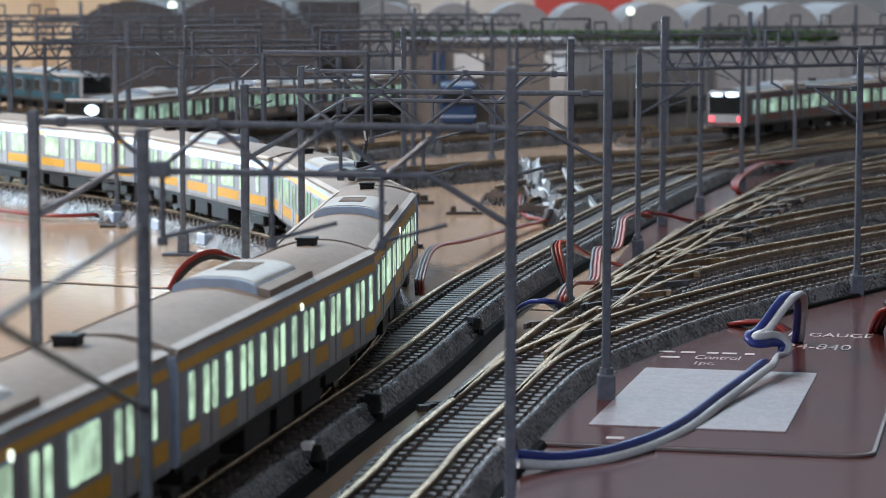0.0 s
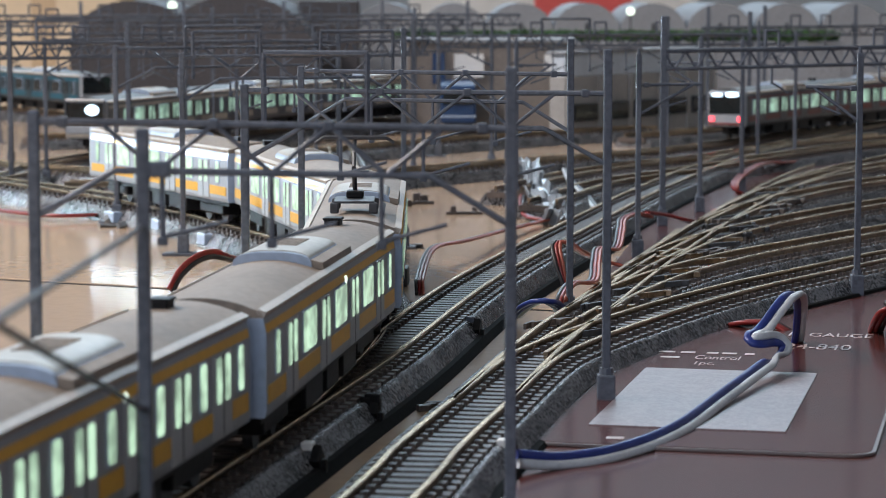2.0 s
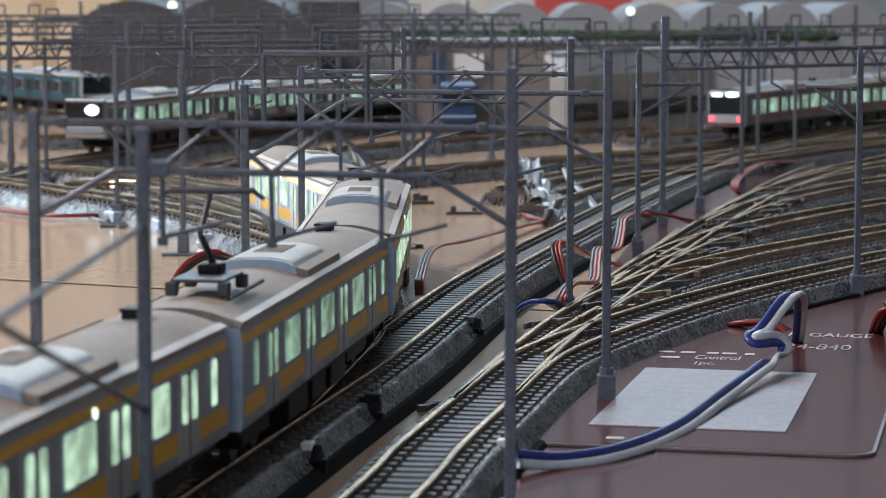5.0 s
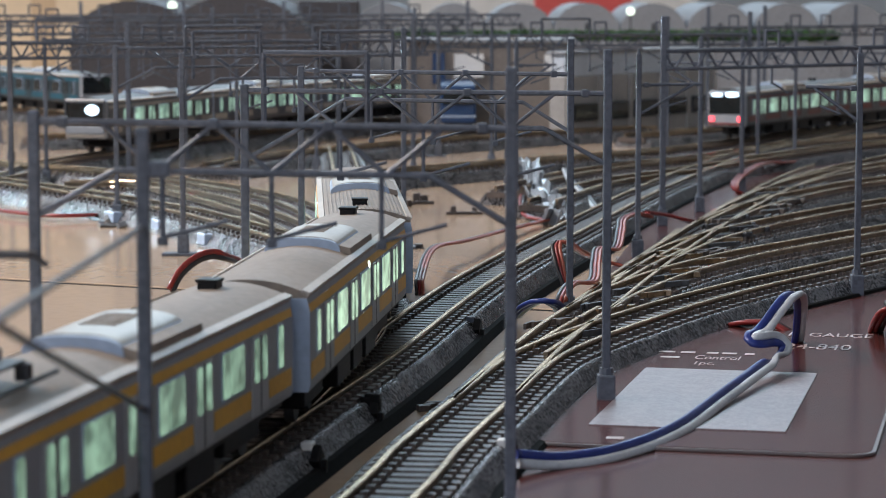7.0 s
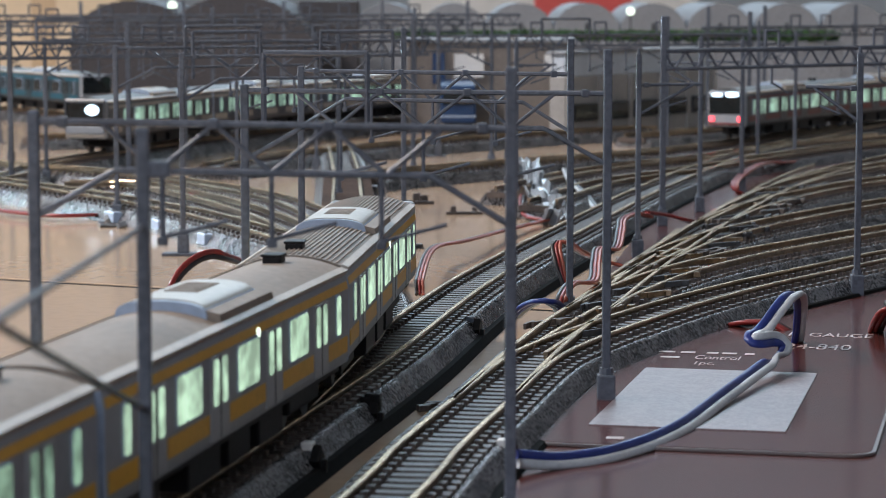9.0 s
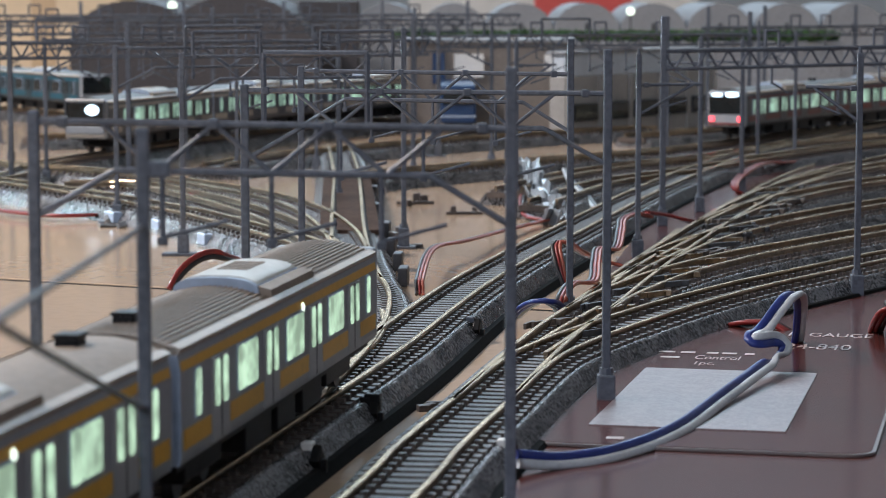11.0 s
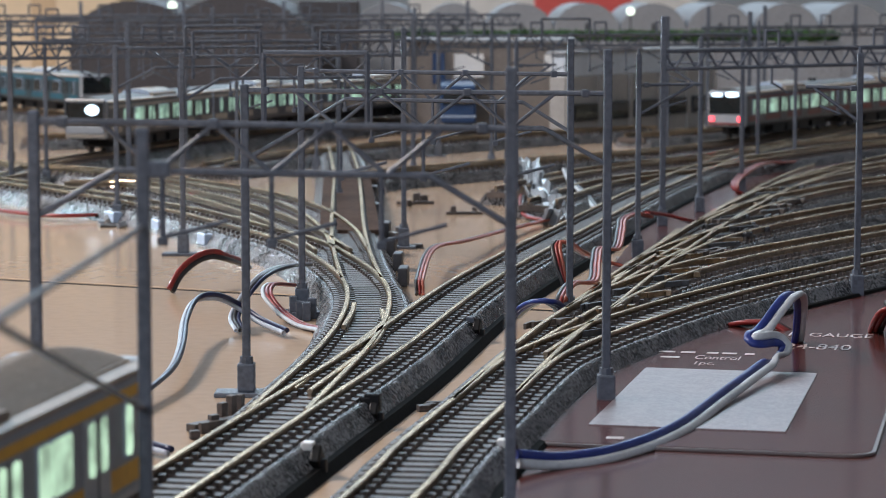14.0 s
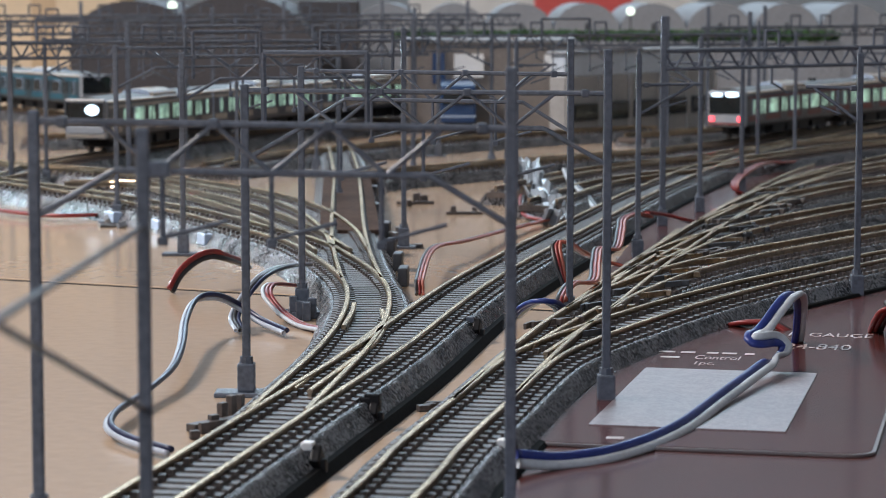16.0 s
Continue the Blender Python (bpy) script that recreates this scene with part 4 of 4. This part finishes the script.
cable([(0.0313, 0.6365, 0.0020), (0.0294, 0.6380, 0.0090), (0.0288, 0.6425, 0.0140), (0.0316, 0.6455, 0.0140), (0.0368, 0.6705, 0.0090), (0.0439, 0.6871, 0.0050), (0.0505, 0.6884, 0.0030)], (W_SALMON, W_RED, W_BLACK), "red and white ribbon cable between the tracks", 0.0010)
cable([(0.0282, 0.5834, 0.0030), (0.0274, 0.5830, 0.0070), (0.0305, 0.5977, 0.0090), (0.0361, 0.6113, 0.0080), (0.0389, 0.6448, 0.0090), (0.0414, 0.6710, 0.0100), (0.0472, 0.6910, 0.0080), (0.0512, 0.7301, 0.0090), (0.0534, 0.7501, 0.0110), (0.0607, 0.7909, 0.0090), (0.0654, 0.8017, 0.0070)], (W_SALMON, W_RED, W_BLACK), "red and white ribbon cable between the tracks", 0.0010)
cable([(0.0635, 0.7951, 0.0090), (0.0714, 0.8079, 0.0070), (0.0781, 0.8120, 0.0050), (0.0844, 0.8291, 0.0020)], (W_RED, W_RED, W_BLACK), "red ribbon cable beside the pole", 0.0011)
cable([(0.1166, 0.9585, 0.0010), (0.1096, 0.9420, 0.0040), (0.1099, 0.9527, 0.0070), (0.1204, 0.9997, 0.0080), (0.1329, 1.0550, 0.0070), (0.1524, 1.1114, 0.0040), (0.1710, 1.1535, 0.0020), (0.1836, 1.1851, 0.0010)], (W_SALMON, W_RED, W_RED), "faded red ribbon cable in the fan of tracks", 0.0011)
cable([(0.0167, 0.5913, 0.0020), (0.0196, 0.5804, 0.0060), (0.0232, 0.5725, 0.0080), (0.0269, 0.5832, 0.0050), (0.0280, 0.5892, 0.0020)], (W_BLUE, W_BLUE, W_WHITE), "blue ribbon cable between the tracks", 0.0012)
cable([(0.0643, 0.5786, 0.0010), (0.0688, 0.5733, 0.0030), (0.0743, 0.5713, 0.0030), (0.0785, 0.5689, 0.0010)], (W_RED, W_RED, W_BLACK), "red ribbon cable beside the roadbed", 0.0012)
cable([(0.0974, 0.5689, 0.0010), (0.0962, 0.5549, 0.0060), (0.0985, 0.5529, 0.0100), (0.1082, 0.5857, 0.0080)], (W_RED, W_RED, W_BLACK), "red ribbon cable beside the roadbed", 0.0012)
cable([(-0.1549, 0.8860, 0.0020), (-0.1428, 0.8722, 0.0020), (-0.1298, 0.8633, 0.0020), (-0.1188, 0.8677, 0.0020)], (W_RED, W_RED, W_BLACK), "red ribbon cable behind the lit track", 0.0012)
cable([(-0.1139, 1.0150, 0.0040), (-0.1021, 0.9566, 0.0050), (-0.0896, 0.9159, 0.0050), (-0.0799, 0.8979, 0.0030)], (W_RED, W_RED, W_BLACK), "dark red ribbon cable between lit tracks", 0.0012)


# ---- small things ----
def heap(name, label, category, pieces, material, group=""):
    """A small thing of several blocks: where, size, turn about z."""
    root = thing(name, label, category, group)
    tilt = 0.5 if material is CLEAR else 0.0
    for at, size, turn in pieces:
        lean = Matrix.Rotation(tilt * math.sin(turn), 4, "X") @ Matrix.Rotation(tilt * math.cos(turn * 3), 4, "Y")
        box("piece", size, (at[0], at[1], at[2] + size[2] / 2), material, root, min(size) * 0.15, Matrix.Rotation(radians(turn), 4, "Z") @ lean)
    return root


BROWNPART = mat("brown_grey_plastic", (0.060, 0.050, 0.046), 0.5, 0, 900, 0.3, 0.2, 120)
comb = []
for k in range(6):
    a, b = Vector((-0.0432, 0.4370, 0.0000)), Vector((-0.0377, 0.4671, 0.0000))
    p = a.lerp(b, k / 5)
    comb.append((p, (0.0018, 0.0014, (0.0016, 0.0020, 0.0024, 0.0036, 0.0040, 0.0032)[k]), 20 + 11 * k))
comb.append((Vector((-0.0403, 0.4492, 0.0000)), (0.0024, 0.0135, 0.0015), -40))
heap("base_clip", "brown plastic pole base clips beside the track", "clip", comb, BROWNPART)
heap("base_clip", "dark plastic base clip on the table", "clip", [(Vector((-0.0102, 0.9343, 0.0000)), (0.014, 0.0016, 0.0012), 12), (Vector((-0.0097, 0.9445, 0.0000)), (0.003, 0.003, 0.0035), 0), (Vector((-0.0071, 0.9394, 0.0000)), (0.003, 0.002, 0.003), 10), (Vector((-0.0128, 0.9243, 0.0000)), (0.002, 0.003, 0.0025), 30)], BROWNPART)
heap("base_clip", "dark plastic base clip on the table", "clip", [(Vector((0.0075, 0.8908, 0.0000)), (0.013, 0.0013, 0.0011), 6), (Vector((0.0036, 0.8908, 0.0000)), (0.002, 0.002, 0.003), 0), (Vector((0.0112, 0.8978, 0.0000)), (0.002, 0.002, 0.002), 0)], BROWNPART)
heap("base_clip", "dark plastic base clip on the table", "clip", [(Vector((-0.0125, 0.7745, 0.0000)), (0.013, 0.0018, 0.0012), -14), (Vector((-0.0152, 0.7924, 0.0000)), (0.002, 0.007, 0.003), 20), (Vector((-0.0139, 0.7997, 0.0000)), (0.002, 0.002, 0.004), 20)], BROWNPART)
heap("base_clip", "grey plastic clips around a pole foot", "clip", [(Vector((-0.0358, 0.6049, 0.0000)), (0.002, 0.002, 0.0052), 0), (Vector((-0.0340, 0.6007, 0.0000)), (0.002, 0.002, 0.0045), 0), (Vector((-0.0323, 0.5986, 0.0000)), (0.002, 0.002, 0.0045), 0), (Vector((-0.0312, 0.6028, 0.0000)), (0.002, 0.002, 0.0050), 0), (Vector((-0.0336, 0.6049, 0.0000)), (0.011, 0.004, 0.0015), 0)], POST)
heap("base_clip", "brown crumbs of plastic on the table", "clip", [(Vector((-0.0036, 0.4671, 0.0000)), (0.0024, 0.0018, 0.0012), 20), (Vector((-0.0023, 0.4710, 0.0000)), (0.0020, 0.0016, 0.0009), 50), (Vector((-0.0017, 0.4750, 0.0000)), (0.0030, 0.0010, 0.0006), 10)], BROWNPART)


def joiner(at, label, cap):
    """A track joiner on the side of a roadbed: black clip with a tab."""
    root = thing("track_joiner", label, "track joiner", "track joiners", where=pose(at[0], at[1], 0, 0, 0, -11))
    box("clip", (0.0016, 0.0034, 0.0034), (-0.0010, 0, 0.0030), BLACK, root, 0.0003, Matrix.Rotation(0.78, 4, "X"))
    box("tab", (0.0020, 0.0022, 0.0014), (-0.0026, 0.0004, 0.0050), BLACK if cap is None else cap, root, 0.0003)
    if cap is None:
        box("hook", (0.0028, 0.0020, 0.0030), (-0.0014, 0.0004, 0.0048), BLACK, root, 0.0003)
    box("foot", (0.0012, 0.0016, 0.0030), (0.0000, 0, 0.0015), BLACK, root, 0.0002)


joiner((-0.0112, 0.4480), "black track joiner on the roadbed side", None)
joiner((0.0086, 0.5612), "grey-capped track joiner on the roadbed side", POST)
joiner((-0.0192, 0.4021), "white-capped track joiner on the roadbed side", WHITE)
joiner((0.0122, 0.4045), "white-capped cable connector on the roadbed side", WHITE)
joiner((-0.0505, 0.7443), "pale track joiner on the lit roadbed side", WHITE)
joiner((-0.0910, 0.8428), "pale track joiner on the lit roadbed side", WHITE)
heap("plastic_clip", "crumpled white and clear plastic clip beside the tracks", "clip", [(Vector((0.0350, 0.8908, 0.0000)), (0.007, 0.0006, 0.0060), 50), (Vector((0.0348, 0.8470, 0.0000)), (0.0012, 0.006, 0.0060), 160), (Vector((0.0339, 0.9268, 0.0000)), (0.009, 0.0007, 0.0090), 70), (Vector((0.0374, 0.8470, 0.0000)), (0.005, 0.0008, 0.0055), 120), (Vector((0.0314, 0.9145, 0.0000)), (0.0008, 0.006, 0.0080), 20), (Vector((0.0348, 0.8772, 0.0000)), (0.0050, 0.0050, 0.0008), 20), (Vector((0.0375, 0.8955, 0.0000)), (0.0006, 0.0060, 0.0065), 75)], CLEAR)
crumpled = thing("plastic_film", "crumpled clear plastic film lying over the wires", "plastic film")
film_rng = random.Random(11)
spine = smooth_line([(0.0300, 0.945, 0.0160), (0.0330, 0.925, 0.0120), (0.0352, 0.900, 0.0090), (0.0385, 0.875, 0.0055), (0.0405, 0.850, 0.0012)], 0.0045)
fv, ff, across = [], [], 7
for i, p in enumerate(spine):
    for j in range(across):
        fold = film_rng.uniform(-0.0016, 0.0016)
        fv.append((p.x + (j / (across - 1) - 0.5) * (0.0075 + 0.0020 * math.sin(i * 1.3)) + fold * 0.5, p.y + fold * 2, max(0.0006, p.z + fold + 0.0012 * math.sin(j * 2.1 + i))))
for i in range(len(spine) - 1):
    for j in range(across - 1):
        k = i * across + j
        ff.append((k, k + 1, k + across + 1, k + across))
link("sheet", fv, ff, CLEAR, crumpled)
for cx, cy, turn in ((-0.0728, 0.7765, 24), (-0.0925, 0.8240, 28), (-0.1112, 0.8545, 31)):
    plug = thing("track_connector", "pale blue-grey plastic connector on the lit roadbed side", "connector", "connectors on the branch", where=pose(cx, cy, 0.0006, 0, 0, turn))
    box("housing", (0.0034, 0.0075, 0.0036), (0, 0, 0.0018), ACUNIT, plug, 0.0004)
    box("latch", (0.0012, 0.0030, 0.0008), (-0.0004, 0, 0.0038), CLEAR, plug, 0.0002)
heap("plastic_clip", "clear plastic scrap at the lit roadbed", "clip", [(Vector((-0.1098, 0.8428, 0.0000)), (0.009, 0.003, 0.0008), 10), (Vector((-0.1125, 0.8491, 0.0000)), (0.002, 0.003, 0.003), 20), (Vector((-0.1065, 0.8387, 0.0000)), (0.003, 0.002, 0.002), 30)], CLEAR)
cable([(0.0373, 1.0099, 0.0100), (0.0378, 0.9746, 0.0080), (0.0338, 0.9434, 0.0060), (0.0292, 0.9286, 0.0040), (0.0283, 0.8677, 0.0020), (0.0382, 0.8528, 0.0010)], (W_RED, W_BLACK), "red and black wires at the plastic clip", 0.0012)
cable([(0.0484, 1.0062, 0.0080), (0.0482, 0.9585, 0.0070), (0.0512, 0.9159, 0.0050), (0.0541, 0.8860, 0.0020)], (W_WHITE, W_BLACK), "grey wires over the back roadbed", 0.0014)
heap("rail_infill", "brown plank infill between and beside the siding rails", "infill", [(Vector((-0.0329 + o, 0.8797 + o * 0.04, 0.0049)), (w, 0.230, 0.0014), 2.4) for o, w in ((0.0, 0.0082), (0.0074, 0.0036), (-0.0074, 0.0036))], mat("brown_plank", (0.060, 0.039, 0.030), 0.9, 0, 500, 0.25, 0.2, 60, 0.08))
motor = []
for at in ((-0.0248, 0.9603, 0.0000), (-0.0216, 0.8794, 0.0000), (-0.0169, 0.8072, 0.0000), (-0.0141, 0.7508, 0.0000), (-0.0114, 0.7104, 0.0000), (-0.0093, 0.6727, 0.0000)):
    motor.append((Vector(at) + Vector((-0.0012, 0, 0)), (0.0026, 0.0085, 0.0050), -3))
heap("point_motor", "dark ribbed point motor housings beside the siding", "point motor", motor, DARKGREY)
for pts, tag in (([(-0.0212, 0.5375, 0.0052), (-0.0203, 0.5602, 0.0052), (-0.0203, 0.5785, 0.0052)], "short guard rail inside the branch"), ([(-0.0160, 0.4956, 0.0052), (-0.0139, 0.5182, 0.0052), (-0.0127, 0.5430, 0.0052), (-0.0137, 0.5661, 0.0052)], "curved guard rail at the crossing"), ([(-0.0268, 0.4518, 0.0052), (-0.0237, 0.4720, 0.0052), (-0.0199, 0.4956, 0.0052), (-0.0157, 0.5233, 0.0052), (-0.0116, 0.5524, 0.0052)], "long switch blade of the turnout"), ([(-0.0238, 0.4492, 0.0052), (-0.0196, 0.4748, 0.0052), (-0.0142, 0.5099, 0.0052), (-0.0120, 0.5448, 0.0052)], "switch blade of the turnout")):
    v, f = sweep(smooth_line([(x, y, -0.0003) for x, y, z in pts], 0.003), HEADP)
    tagged(two_tone(link("guard_rail", v, f, RAIL)), tag, "rail", "turnout rails")
for pts in ([(0.0177, 0.5064, 0.0050), (0.0261, 0.5390, 0.0050), (0.0353, 0.5718, 0.0050)], [(0.0202, 0.4969, 0.0050), (0.0294, 0.5335, 0.0050), (0.0366, 0.5617, 0.0050)], [(0.0424, 0.6291, 0.0050), (0.0512, 0.6616, 0.0050), (0.0577, 0.6871, 0.0050)], [(0.0436, 0.6206, 0.0050), (0.0539, 0.6588, 0.0050), (0.0668, 0.7021, 0.0050)], [(0.0593, 0.6871, 0.0050), (0.0734, 0.7376, 0.0050), (0.0890, 0.7882, 0.0050)], [(0.0473, 0.6588, 0.0050), (0.0597, 0.7114, 0.0050), (0.0708, 0.7620, 0.0050)], [(0.0824, 0.7921, 0.0050), (0.0998, 0.8507, 0.0050), (0.1153, 0.8980, 0.0050)], [(0.0814, 0.7999, 0.0050), (0.1005, 0.8737, 0.0050), (0.1145, 0.9238, 0.0050)], [(0.0319, 0.5801, 0.0050), (0.0428, 0.6254, 0.0050), (0.0514, 0.6643, 0.0050)], [(0.1151, 0.9291, 0.0050), (0.1386, 1.0105, 0.0050), (0.1543, 1.0568, 0.0050)]):
    v, f = sweep(smooth_line([(x, y, -0.0003) for x, y, z in pts], 0.003), HEADP)
    tagged(two_tone(link("guard_rail", v, f, RAIL)), "silver guard rail of a point in the ladder", "rail", "turnout rails")
heap("cover_plate", "grey joint cover on the roadbed shoulder", "cover", [(Vector((0.0594, 0.5814, 0.0030)), (0.0085, 0.0040, 0.0022), 40)], BALLAST)
heap("cover_plate", "grey joint cover on the roadbed shoulder", "cover", [(Vector((0.0372, 0.5289, 0.0030)), (0.0060, 0.0036, 0.0022), 50)], BALLAST)
rngs = random.Random(8)
for k in range(44):
    u = 0.07 + 0.0200 * k
    a = Vector(((0.0165, 0.5053, 0.0055)))
    b = Vector(((0.1387, 0.9790, 0.0055)))
    p = a.lerp(b, u + rngs.uniform(-0.02, 0.02))
    p.x += rngs.uniform(-0.005, 0.012)
    heap("point_lever", "small metal and plastic parts on the points", "point part", [(Vector((p.x, p.y, 0.0056)), (rngs.uniform(0.004, 0.016), 0.0008, 0.0014), rngs.uniform(30, 75)), (Vector((p.x + 0.003, p.y + 0.002, 0.0056)), (0.0018, 0.0014, 0.0014), rngs.uniform(0, 90)), (Vector((p.x - 0.004, p.y - 0.003, 0.0056)), (0.0060, 0.0007, 0.0013), rngs.uniform(30, 75))], rngs.choice((RAILSIDE, DARKGREY, DARKGREY, SLEEPER)), "points parts")


def motions():
    h = CAR_PITCH
    for k, car in enumerate(TRAIN):
        rows = []
        for i in range(33):
            t = i * 0.5
            rows.append((t, car_pose(rear_at(t) + CAR_LONG / 2 + k * h)))
        walk(car, rows)


motions()
